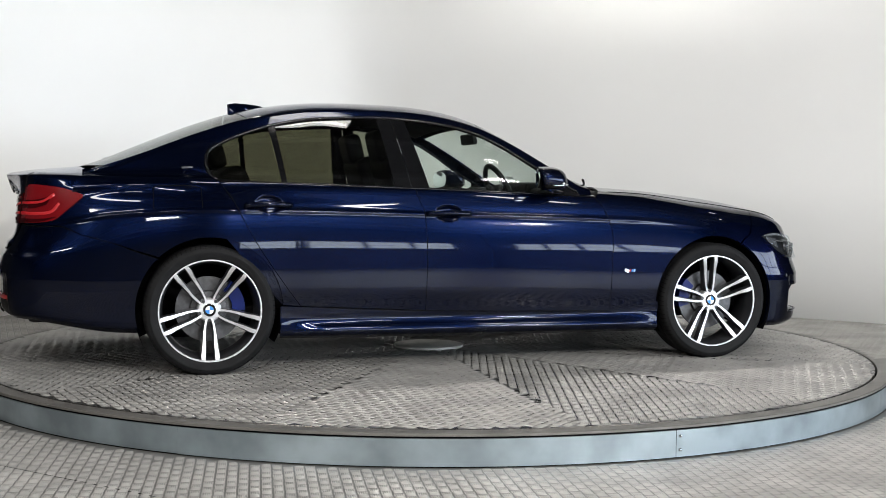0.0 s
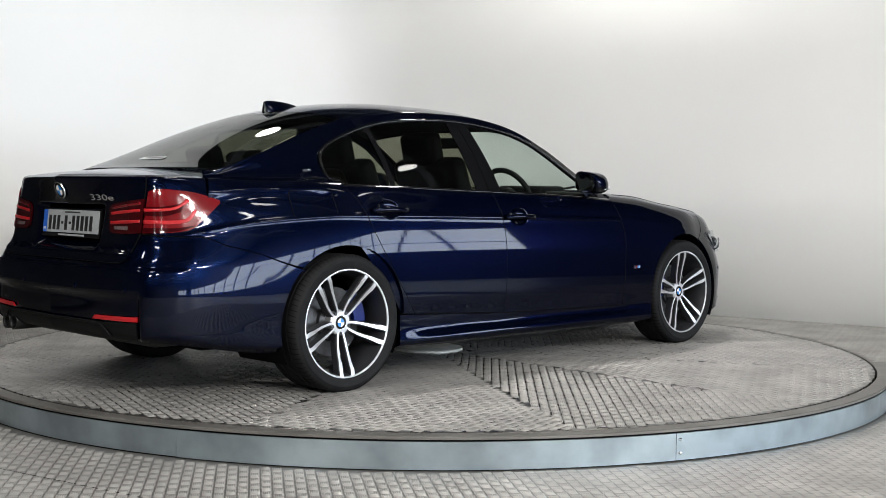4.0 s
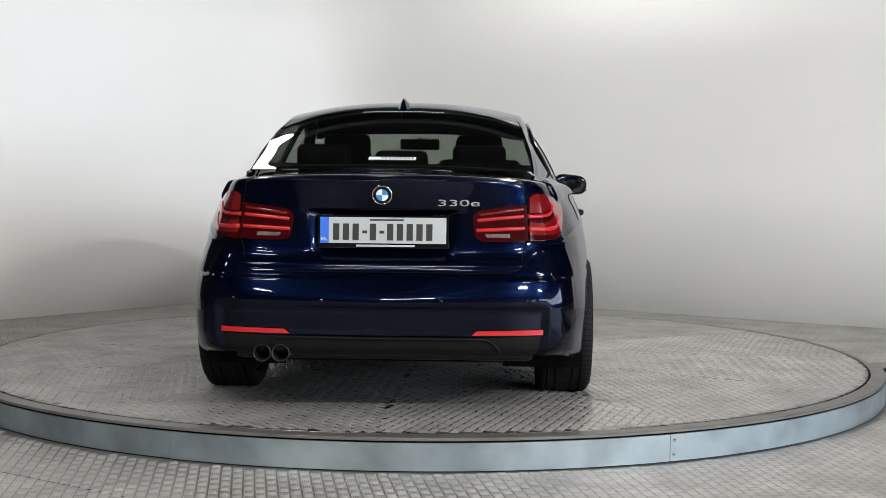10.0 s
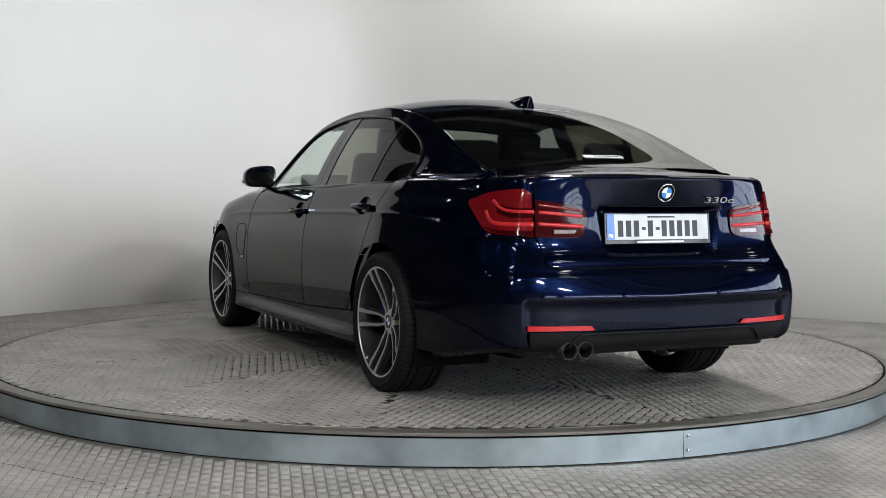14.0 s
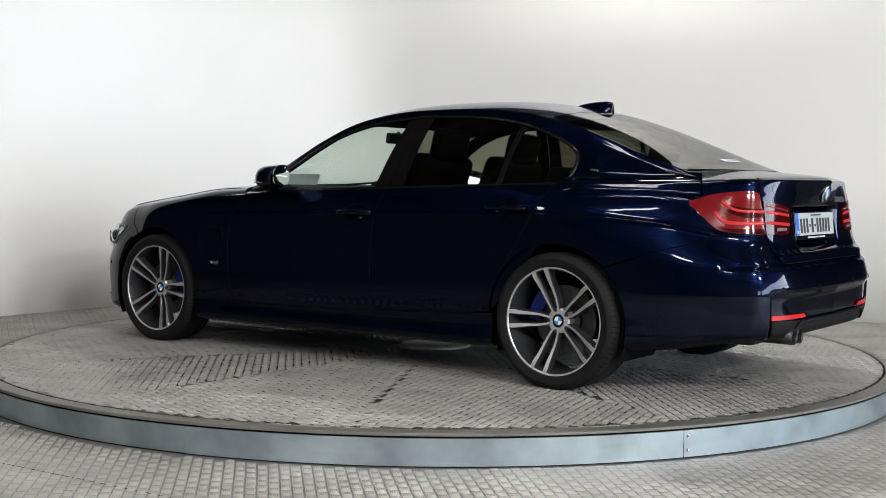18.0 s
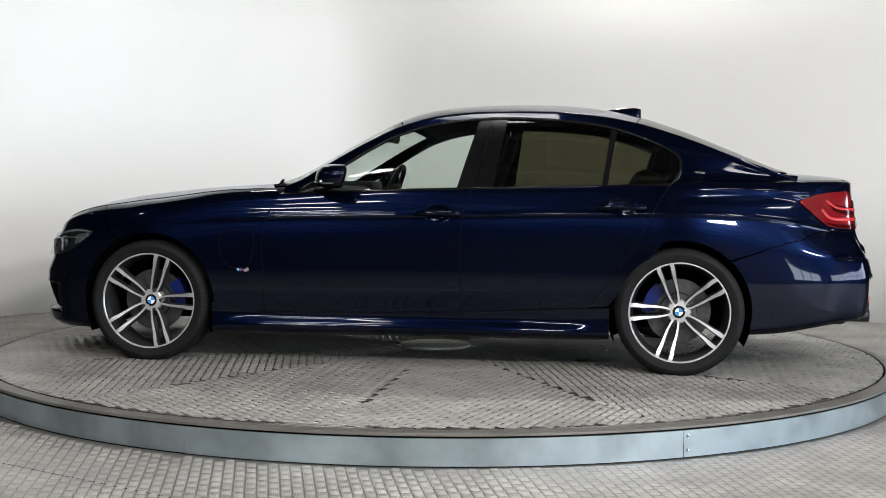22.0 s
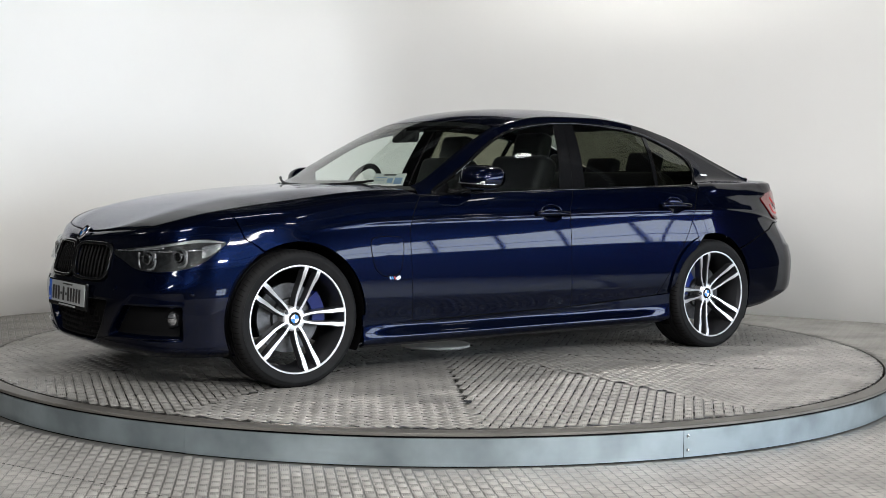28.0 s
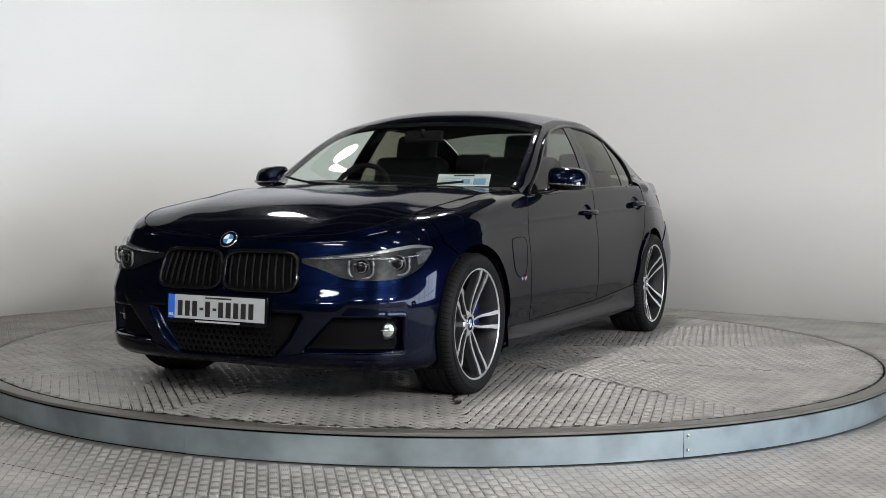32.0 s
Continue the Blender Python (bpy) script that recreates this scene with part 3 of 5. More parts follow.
def nose_dent(s, z):
    """Lower grille and side intakes set back into the bumper."""
    def box(a, b, c, d, e=0.02):
        return (1 / (1 + np.exp(-(s - a) / e * 6)) / (1 + np.exp((s - b) / e * 6))
                / (1 + np.exp(-(z - c) / e * 6)) / (1 + np.exp((z - d) / e * 6)))
    lower = np.interp(z, [0.205, 0.224, 0.30, 0.40], [0.22, 0.275, 0.345, 0.40])
    slant = 0.41 + 0.125 * (z - 0.25) / 0.135
    return (0.040 * box(-lower, lower, 0.212, 0.405, 0.014) + 0.055 * box(slant, 0.852, 0.254, 0.392, 0.014)
            + 0.006 * box(slant, 0.86, 0.405, 0.450, 0.03) + 0.034 * box(0.02, 0.37, 0.505, 0.660, 0.014)
            )


dense = coons(even_sv(c0, 230), even_sv(c1, 230), even_sv(d0, 150), even_sv(d1, 150))
front_bumper = skin("front_bumper", [body(dense, dent=nose_dent)], PAINT, car, 0.012, both=True)

# doors
belt = [(0.66, 0.900), (0.18, 0.921), (-0.333, 0.940)]
fd_c0 = line_sv([(0.762 - G2, 0.281), (-0.288 + G2, 0.302)], 60)
fd_d0 = line_sv(shifted(door_front, -G2)[::-1], 40)
fd_d1 = line_sv(shifted(door_mid, G2)[::-1], 40)
fd_c1 = line_sv([(0.69 - G2, 0.898), (0.18, 0.921), (-0.335 + G2, 0.939)], 60)
fd_d0[0], fd_d0[-1], fd_d1[0], fd_d1[-1] = fd_c0[0], fd_c1[0], fd_c0[-1], fd_c1[-1]
front_doors = side_pair("front_door", [body(coons(even_sv(fd_c0, 170), even_sv(fd_c1, 170), even_sv(fd_d0, 120), even_sv(fd_d1, 120)), dent=crease)], PAINT)
rd_c0 = line_sv([(-0.288 - G2, 0.303), (-0.948 + G2, 0.338)], 50)
rd_d0 = line_sv(shifted(door_mid, -G2)[::-1], 40)
rd_d1 = line_sv(shifted(door_rear, G2)[::-1], 40)
rd_c1 = line_sv([(-0.335 - G2, 0.940), (-0.8, 0.955), (-1.352 + G2, 0.965)], 50)
rd_d0[0], rd_d0[-1], rd_d1[0], rd_d1[-1] = rd_c0[0], rd_c1[0], rd_c0[-1], rd_c1[-1]
rear_doors = side_pair("rear_door", [body(coons(even_sv(rd_c0, 170), even_sv(rd_c1, 170), even_sv(rd_d0, 120), even_sv(rd_d1, 120)), dent=crease)], PAINT)

# sills
sl_c1 = line_sv([(1.05, 0.268), (0.76, 0.275), (-0.29, 0.2975), (-0.94, 0.331), (-1.052, 0.337)], 90)
sl_c0 = np.stack([np.linspace(sl_c1[0, 0], sl_c1[-1, 0], 90), np.zeros(90)], -1)
sl = coons(sl_c0, sl_c1, even_sv(np.array([sl_c0[0], sl_c1[0]]), 14), even_sv(np.array([sl_c0[-1], sl_c1[-1]]), 14))


def sill_flute(s, z):
    """The sill swells outwards below a crease that fades at both ends."""
    t = np.clip((z - 0.17) / 0.11, 0, 1)
    along = np.clip(np.minimum((s - sl_c0[0, 0]) / 0.25, (sl_c0[-1, 0] - s) / 0.25), 0, 1)
    return along * (-0.014 * np.exp(-((t - 0.35) / 0.22) ** 2) + 0.010 * np.exp(-((t - 0.85) / 0.15) ** 2))


sills = side_pair("side_sill", [body(sl, dent=sill_flute)], PAINT)

# rear quarter panels
ra = arc(*ARCH_R, RADIUS, 3, 133, 150)
rq_c0 = join_sv(220, sv([(-0.949, 0.338), ra[0]]), sv(ra))
S_LID, V_SH = 5.272 + TAIL, 6.0
S_PIL = s_of_x(-2.11)
rq_d0 = join_sv(50, line_sv([(x - G2, z) for x, z in door_rear[::-1] if z < 0.88], 40), sv([(-1.302 - G2, 0.893)]))
v_low = v_of_z(np.array([S_LID]), np.array([0.752]))[0]
rq_d1 = join_sv(50, sv([ra[-1], (-1.85, 0.655), (-2.03, 0.700), (-2.14, 0.740)]), np.array([[S_LID, v_low], [S_LID, V_SH]]))
rq_d0[0], rq_d1[0] = rq_c0[0], rq_c0[-1]
sh_s = np.concatenate([np.linspace(rq_d0[-1, 0], S_PIL, 110), np.linspace(S_PIL, S_LID, 61)[1:]])
rq_c1 = np.stack([sh_s, np.full(170, V_SH)], -1)
rq_d0[-1] = rq_c1[0]
quarter_low = body(coons(even_sv(rq_c0, 170), rq_c1, even_sv(rq_d0, 90), even_sv(rq_d1, 90)), dent=crease)
quarter_deck = body(np.stack(np.meshgrid(sh_s[109:], np.linspace(V_SH, 8.97, 24)), -1))

# rear bumper
def s_tail(y):
    """Along the tail, by the outline's half width."""
    k = OUTLINE[:, 0] < -2.15
    return np.interp(-np.asarray(y, float), -OUTLINE[k, 1], OUT_S[k])


LID = [(a + TAIL, b) for a, b in ((5.405, 0.622), (5.36, 0.64), (5.293, 0.752), (5.276, 0.93))]
rb_c0 = np.stack([np.linspace(s_of_x(-1.742), S_END, 110), np.zeros(110)], -1)


def sz_sv(p):
    p = np.asarray(p, float)
    return np.stack([p[:, 0], v_of_z(p[:, 0], p[:, 1])], -1)


rb_c1 = join_sv(110, sv(np.array([(-1.652, 0.567 + 0.012), (-1.85, 0.650), (-2.03, 0.695), (-2.14, 0.735)])),
                sz_sv([(s_tail(0.70), 0.745), (LID[2][0], 0.747), (LID[1][0], 0.636), (LID[0][0], 0.617), (S_END, 0.615)]))
rb_d0 = join_sv(40, sv(arc(*ARCH_R, RADIUS, 196, 134, 120)))
rb_d0[0], rb_d0[-1] = rb_c0[0], rb_c1[0]
rb_d1 = even_sv(np.array([rb_c0[-1], rb_c1[-1]]), 40)


def tail_dent(s, z):
    """A raised frame round the lower rear corners of the bumper, and a ledge on top."""
    edge = 1 / (1 + np.exp(-(s - s_tail(0.67)) / 0.004))
    low = 1 / (1 + np.exp((z - 0.485) / 0.008))
    ledge = 1 / (1 + np.exp(-(z - 0.600) / 0.003)) * np.clip((s - s_tail(0.80)) / 0.1, 0, 1)
    return 0.024 * edge * low + 0.010 * ledge - 0.005


rear_bumper = skin("rear_bumper", [body(coons(even_sv(rb_c0, 260), even_sv(rb_c1, 260), even_sv(rb_d0, 110), even_sv(rb_d1, 110)), dent=tail_dent)], PAINT, car, 0.012, both=True)

# boot lid: rear face and top
S_DECK = s_of_x(-1.80)
bl_c0 = sz_sv([(x, 0.6225) for x in np.linspace(LID[0][0] + 0.004, S_END, 70)])
bl_d0 = join_sv(50, sz_sv([(a + 0.004, b) for a, b in LID]), np.array([[S_LID + 0.004, 9.0]]))
bl_c1 = np.stack([np.linspace(bl_d0[-1, 0], S_END, 70), np.full(70, 9.0)], -1)
bl_d1 = even_sv(np.array([bl_c0[-1], bl_c1[-1]]), 50)
bl_d0[0] = bl_c0[0]


def lid_dent(s, z):
    """The plate's recess, with a ledge above and below."""
    m = 1 / (1 + np.exp(-(s - s_tail(0.355) - 0.25 * (0.86 - z)) / 0.009)) / (1 + np.exp((z - 0.868) / 0.003)) / (1 + np.exp(-(z - 0.69) / 0.008))
    return 0.030 * m - 0.012 * np.exp(-((z - 0.655) / 0.018) ** 2) * (s > s_tail(0.62))


boot_lid = skin("boot_lid", [body(coons(even_sv(bl_c0, 150), even_sv(bl_c1, 150), even_sv(bl_d0, 110), even_sv(bl_d1, 110)), dent=lid_dent),
                             top_grid(S_DECK, S_END, 90, 22, DECK_Z, 0.0, 2.0)], PAINT, car, 0.010, both=True, flip=False)
# ---- greenhouse ----
XB = [0.90, 0.65, 0.0, -0.5, -0.95, -1.4, -1.7, -2.0]
YB = pchip(XB, [0.79, 0.80, 0.812, 0.812, 0.80, 0.742, 0.675, 0.60])
ZB = pchip(XB, [0.90, 0.905, 0.930, 0.945, 0.955, 0.972, 0.985, 0.995])
XR = [0.90, 0.65, 0.5, 0.36, 0.21, 0.07, -0.11, -0.37, -0.7, -1.0, -1.25, -1.45, -1.7, -2.0]
YR = pchip(XR, [0.76, 0.768, 0.742, 0.718, 0.686, 0.655, 0.622, 0.598, 0.591, 0.585, 0.584, 0.598, 0.622, 0.628])
ZR = pchip(XR, [0.915, 0.948, 1.036, 1.120, 1.204, 1.271, 1.322, 1.351, 1.354, 1.329, 1.278, 1.214, 1.116, 1.010])
XC = [0.90, 0.85, 0.73, 0.63, 0.55, 0.38, 0.21, 0.13, 0.05, -0.12, -0.28, -0.45, -0.62, -0.78, -0.95, -1.12, -1.28, -1.45,
      -1.62, -1.79, -1.96, -2.05]
ZC = pchip(XC, [0.938, 0.955, 0.995, 1.045, 1.093, 1.191, 1.286, 1.330, 1.362, 1.397, 1.412, 1.419, 1.421, 1.417, 1.402, 1.374,
                1.332, 1.274, 1.206, 1.134, 1.062, 1.032])
XT = [0.60, 0.56, 0.48, 0.36, 0.21, 0.07, -0.11, -0.37, -0.5, -0.71, -0.86, -1.04, -1.25, -1.35, -1.42]
ZT = pchip(XT, [0.920, 0.943, 0.985, 1.055, 1.150, 1.222, 1.274, 1.306, 1.311, 1.304, 1.293, 1.264, 1.196, 1.150, 1.112])
ZD = pchip([0.60, 0.2, -0.37, -0.9, -1.36, -1.41], [0.910, 0.918, 0.943, 0.959, 0.967, 0.970])
# the rear end of the side windows, with its kink at the foot
KINK = [(-1.350, 0.968), (-1.383, 0.998), (-1.402, 1.045), (-1.402, 1.088), (-1.384, 1.124), (-1.348, 1.151)]


def eased(f, width):
    """f with its small waves smoothed out, as a pressed sheet or a bent pane has it."""
    xs = np.linspace(-2.2, 1.05, 1301)
    ys = f(np.clip(xs, -2.05, 0.90))
    k = np.exp(-0.5 * (np.arange(-150, 151) * 0.0025 / width) ** 2)
    pad = np.concatenate([2 * ys[0] - ys[150:0:-1], ys, 2 * ys[-1] - ys[-2:-152:-1]])
    ys = np.convolve(pad, k / k.sum(), "valid")
    return lambda x: np.interp(x, xs, ys)


ZC, ZR, YR = eased(ZC, 0.065), eased(ZR, 0.045), eased(YR, 0.045)


def cabin(x, w, out=0.0):
    """The greenhouse: w 0 to 1 up the side, 1 to 2 from the rail to the centre."""
    x, w = np.broadcast_arrays(np.asarray(x, float), np.asarray(w, float))
    yb, zb, yr, zr, zc = YB(x), ZB(x), YR(x), ZR(x), ZC(x)
    k = np.clip(w, 0, 1)
    h = np.clip((zr - zb) / 0.38, 0, 1)
    y1 = yb + (yr - yb) * k + 0.020 * h * np.sin(math.pi * k)
    z1 = zb + (zr - zb) * k
    u = np.clip(2 - w, 0, 1)
    y2, z2 = yr * u, zr + (zc - zr) * (1 - u ** 2.4)
    top = w > 1
    y, z = np.where(top, y2, y1), np.where(top, z2, z1)
    ny, nz = np.where(top, 0.25 * u, 0.9), np.where(top, 0.97, 0.43 * k)
    return np.stack([x, y + ny * out, z + nz * out], -1)


def w_of(x, z):
    return (z - ZB(x)) / (ZR(x) - ZB(x))


def w_top(x):
    return 1.05 - 0.05 * np.clip((-np.asarray(x) - 1.05) / 0.25, 0, 1)


def side_grid(xa, xb, n, m, low, high, out=0.0):
    """Between x = xa(k) and xb(k), with k up from low(x) to high(x)."""
    k = np.linspace(0, 1, m)[:, None]
    a = np.linspace(0, 1, n)[None, :]
    x = xa(k) * (1 - a) + xb(k) * a
    return cabin(x, low(x) * (1 - k) + high(x) * k, out)


def dlo(xa, xb, n=40, m=16, out=0.0, grow=0.0):
    return side_grid(xa, xb, n, m, lambda x: w_of(x, ZD(x) - grow), lambda x: w_of(x, ZT(x) + grow), out)


def lin(a, b):
    return lambda k: a + (b - a) * k


def quarter_glass():
    k = np.linspace(0, 1, 18)
    left = np.stack([-1.034 - 0.050 * k, ZD(-1.034) + (ZT(-1.084) - ZD(-1.034)) * k], -1)
    xb_, xt_ = np.linspace(-1.034, -1.350, 30), np.linspace(-1.084, -1.348, 30)
    low, high = np.stack([xb_, ZD(xb_)], -1), np.stack([xt_, ZT(xt_)], -1)
    right = smooth_line(KINK, 18)
    low[-1], high[-1] = right[0], right[-1]
    p = coons(low, high, left, right)
    return cabin(p[..., 0], w_of(p[..., 0], p[..., 1]))


def pillar_point(s_, k):
    """The rear pillar flowing out of the shoulder: k 0 at the shoulder, 1 at the roof rail."""
    s_, k = np.broadcast_arrays(np.asarray(s_, float), np.asarray(k, float))
    shape, s1, k1 = s_.shape, s_.ravel(), k.ravel()
    top_ = body(np.stack([s1, np.full(len(s1), 9.0)], -1))
    z0 = body(np.stack([s1, np.full(len(s1), V_SH)], -1))[:, 2]
    zr = np.maximum(ZR(top_[:, 0]), z0 + 0.02)
    z = z0 + k1 * (zr - z0)
    zb_ = np.minimum(z, top_[:, 2] - 0.001)
    p = body(np.stack([s1, v_of_z(s1, zb_)], -1), dent=crease)
    yb_ = p[:, 1] - 5 * (z - zb_)
    w_, x_ = np.clip(w_of(p[:, 0], z), -0.6, 1), p[:, 0]
    yc = YB(x_) + (YR(x_) - YB(x_)) * w_ + 0.064 * np.clip((ZR(x_) - ZB(x_)) / 0.38, 0, 1) * w_ * (1 - w_)
    e = np.clip((z - z0) / 0.07, 0, 1)
    e = e * e * (3 - 2 * e) * np.clip((zr - z) / 0.03, 0, 1)
    r = e * np.interp(-p[:, 0], [1.36, 1.5, 1.9], [0.035, 0.10, 0.10])
    y = 0.5 * (yb_ + yc + np.sqrt((yb_ - yc) ** 2 + r * r))
    return np.stack([p[:, 0], y, z], -1).reshape(*shape, 3)


def on_quarter(pts, out=0.0):
    """(s, z) to points on the rear quarter, above and below the shoulder."""
    p = np.asarray(pts, float)
    top_ = body(np.stack([p[:, 0], np.full(len(p), 9.0)], -1))
    z0 = body(np.stack([p[:, 0], np.full(len(p), V_SH)], -1))[:, 2]
    k = (p[:, 1] - z0) / (np.maximum(ZR(top_[:, 0]), z0 + 0.02) - z0)
    q = np.where((k > 0)[:, None], pillar_point(p[:, 0], np.clip(k, 0, 1)), on(p))
    return q + np.array([0, 0.9, 0.4]) * out


def pillar_grid(n=110, m=70):
    edge = even([(-1.302 - G2, 0.893), (-1.352 - G2, 0.966), *[(x - 0.010, z) for x, z in KINK[1:-1]], (-1.352, 1.158), (-1.352, 1.20),
                 (-1.352, float(ZR(-1.352)))], m)
    s0 = s_of_x(edge[:, 0])
    z0 = body(np.stack([s0, np.full(m, V_SH)], -1))[:, 2]
    k0 = np.clip((edge[:, 1] - z0) / (ZR(edge[:, 0]) - z0), 0, 1)
    k0[0], k0[-1] = 0, 1
    s0[0] = sh_s[0]
    a = np.linspace(0, 1, n)[None]
    k1 = np.linspace(0, 1, m)
    return pillar_point(s0[:, None] * (1 - a) + S_PIL * a, k0[:, None] * (1 - a) + k1[:, None] * a)


quarters = side_pair("rear_quarter_panel", [quarter_low, quarter_deck, pillar_grid()], PAINT)
for side, mirror in enumerate((False, True)):
    skin("side_window", [dlo(lin(0.585, 0.585), lin(-0.25, -0.352))], GLASS, front_doors[side], mirror=mirror,
         label="clear green-tinted front side window")
    skin("side_window", [dlo(lin(-0.44, -0.502), lin(-1.005, -1.050))], GLASS_T, rear_doors[side], mirror=mirror,
         label="dark-tinted rear side window")
    skin("quarter_window", [quarter_glass()], GLASS_T, rear_doors[side], mirror=mirror)
    skin("window_pillar", [dlo(lin(-0.25, -0.352), lin(-0.345, -0.424), 6, 16, 0.004)], GLOSS, front_doors[side], 0.006, mirror=mirror)
    skin("window_pillar", [dlo(lin(-0.349, -0.428), lin(-0.44, -0.502), 6, 16, 0.004)], GLOSS, rear_doors[side], 0.006, mirror=mirror)
    skin("window_divider", [dlo(lin(-1.005, -1.050), lin(-1.034, -1.084), 4, 16, 0.004)], GLOSS, rear_doors[side], 0.006, mirror=mirror)
    # painted side frame: windscreen pillar, cant rail and rear pillar
    g1 = side_grid(lin(0.68, 0.68), lin(-1.352, -1.352), 110, 12, lambda x: w_of(x, np.where(x > 0.6, ZB(x), ZT(x))), w_top)
    skin("side_frame", [g1], PAINT, car, 0.010, mirror=mirror)
    # black trim round the windows
    xs = np.linspace(0.59, -1.340, 90)
    up = cabin(xs, w_of(xs, ZT(xs) + 0.004), 0.004)
    end = smooth_line(KINK[::-1], 30)
    end = cabin(end[:, 0] - 0.005, w_of(end[:, 0] - 0.005, end[:, 1]), 0.005)
    lowx = np.linspace(-1.345, 0.60, 70)
    low = cabin(lowx, w_of(lowx, ZD(lowx) - 0.003), 0.006)
    loop = np.vstack([up, end, low])
    if mirror:
        loop = loop * np.array([1, -1, 1])
    tube("window_trim", loop[::-1] if mirror else loop, 0.0095, GLOSS, car, closed=True, seg=6, label="gloss black window surround")
    # belt strip between door top and glass
    xs = np.linspace(0.69, -1.352, 80)
    inner = cabin(xs, w_of(xs, ZD(xs) + 0.002), -0.004)
    s_ = s_of_x(xs)
    outer = body(np.stack([s_, v_of_z(s_, np.interp(xs, [-1.352, -0.335, 0.18, 0.69], [0.966, 0.940, 0.922, 0.899]) + 0.001)], -1))
    mid = (inner + outer) / 2 + np.array([0, 0, 0.004])
    skin("belt_strip", [np.stack([outer, mid, inner])], GLOSS, car, 0.006, mirror=mirror)


def header(u):
    return 0.135 - 0.075 * u ** 2


def rear_top(u):
    return -1.225 + 0.045 * u ** 2


def top_sheet(x0, x1, umax, n, m, out=0.0):
    """A sheet across the top of the greenhouse, from x0(u) to x1(u), out to umax(x)."""
    rows = []
    for j in np.linspace(0, 1, m):
        u = np.full(n, j)
        for _ in range(4):
            a = np.linspace(0, 1, n)
            x = x0(u) * (1 - a) + x1(u) * a
            u = j * (umax(x))
        rows.append(cabin(x, 2 - u, out))
    return np.stack(rows[::-1])


roof = skin("roof", [top_sheet(lambda u: header(u) - 0.003, lambda u: rear_top(u) + 0.003, lambda x: 2 - w_top(x) - 0.002, 60, 24)],
            PAINT, car, 0.010, both=True)
windscreen = skin("windscreen", [top_sheet(lambda u: 0.885 - 0.24 * u ** 2, lambda u: header(u) + 0.003, lambda x: 0.945 + 0 * x, 40, 24)],
                  GLASS, car, both=True, label="raked clear windscreen")
rear_screen = skin("rear_screen", [top_sheet(lambda u: rear_top(u) - 0.003, lambda u: -2.03 + 0.12 * u ** 2,
                                             lambda x: 2 - w_top(x) - 0.012, 40, 24)], GLASS_R, car, both=True,
                   label="tinted heated rear window")
skin("screen_border", [top_sheet(lambda u: header(u) + 0.05, lambda u: header(u) + 0.004, lambda x: 0.94 + 0 * x, 5, 24, -0.003)],
     SHELL, windscreen, both=True)
for bx in ((lambda u: rear_top(u) - 0.004, lambda u: rear_top(u) - 0.04), (lambda u: -1.945 + 0.12 * u ** 2, lambda u: -2.03 + 0.12 * u ** 2)):
    skin("screen_border", [top_sheet(bx[0], bx[1], lambda x: 2 - w_top(x) - 0.014, 5, 24, -0.003)], SHELL, rear_screen, both=True)
# cowl
skin("cowl", [np.stack([np.stack([np.full(20, 0.93) - 0.24 * np.linspace(0, 1, 20) ** 2, np.linspace(0, 0.74, 20), np.full(20, 0.930)], -1),
                        np.stack([np.full(20, 0.70) - 0.20 * np.linspace(0, 1, 20) ** 2, np.linspace(0, 0.74, 20), np.full(20, 0.935)], -1)])],
     BLACK, car, both=True)


# ---- wheels ----
def spoke_mesh(name, y_hub, y_rim):
    """One blade of a double spoke, along +x, machined face outwards (+y), dark flanks."""
    xs = np.array([0.046, 0.075, 0.11, 0.15, 0.19, 0.215, 0.232, 0.252])
    cz = np.array([0.014, 0.021, 0.026, 0.0285, 0.0305, 0.034, 0.0345, 0.034])
    hw = np.array([0.0056, 0.0054, 0.0058, 0.0066, 0.0088, 0.0102, 0.0100, 0.0106])
    yf = y_hub + (y_rim - y_hub) * np.array([0, 0.05, 0.15, 0.34, 0.62, 0.80, 0.92, 1.0]) + 0.004 * np.sin(np.linspace(0, 3.1, 8))
    verts, faces, kinds = [], [], []
    for x, c, h, y in zip(xs, cz, hw, yf):
        verts += [(x, y, c - h), (x, y, c + h), (x, y - 0.006, c + h + 0.0035), (x, y - 0.040, c + h + 0.006),
                  (x, y - 0.040, c - h - 0.006), (x, y - 0.006, c - h - 0.0035)]
    for i in range(len(xs) - 1):
        for k in range(6):
            a, b = i * 6 + k, i * 6 + (k + 1) % 6
            faces.append((a, b, b + 6, a + 6))
            kinds.append(0 if k == 0 else 1)
    me = bpy.data.meshes.new(name)
    me.from_pydata([tuple(map(float, v)) for v in verts], [], faces)
    me.materials.append(ALLOY)
    me.materials.append(RIMDARK)
    me.polygons.foreach_set("material_index", kinds)
    return me


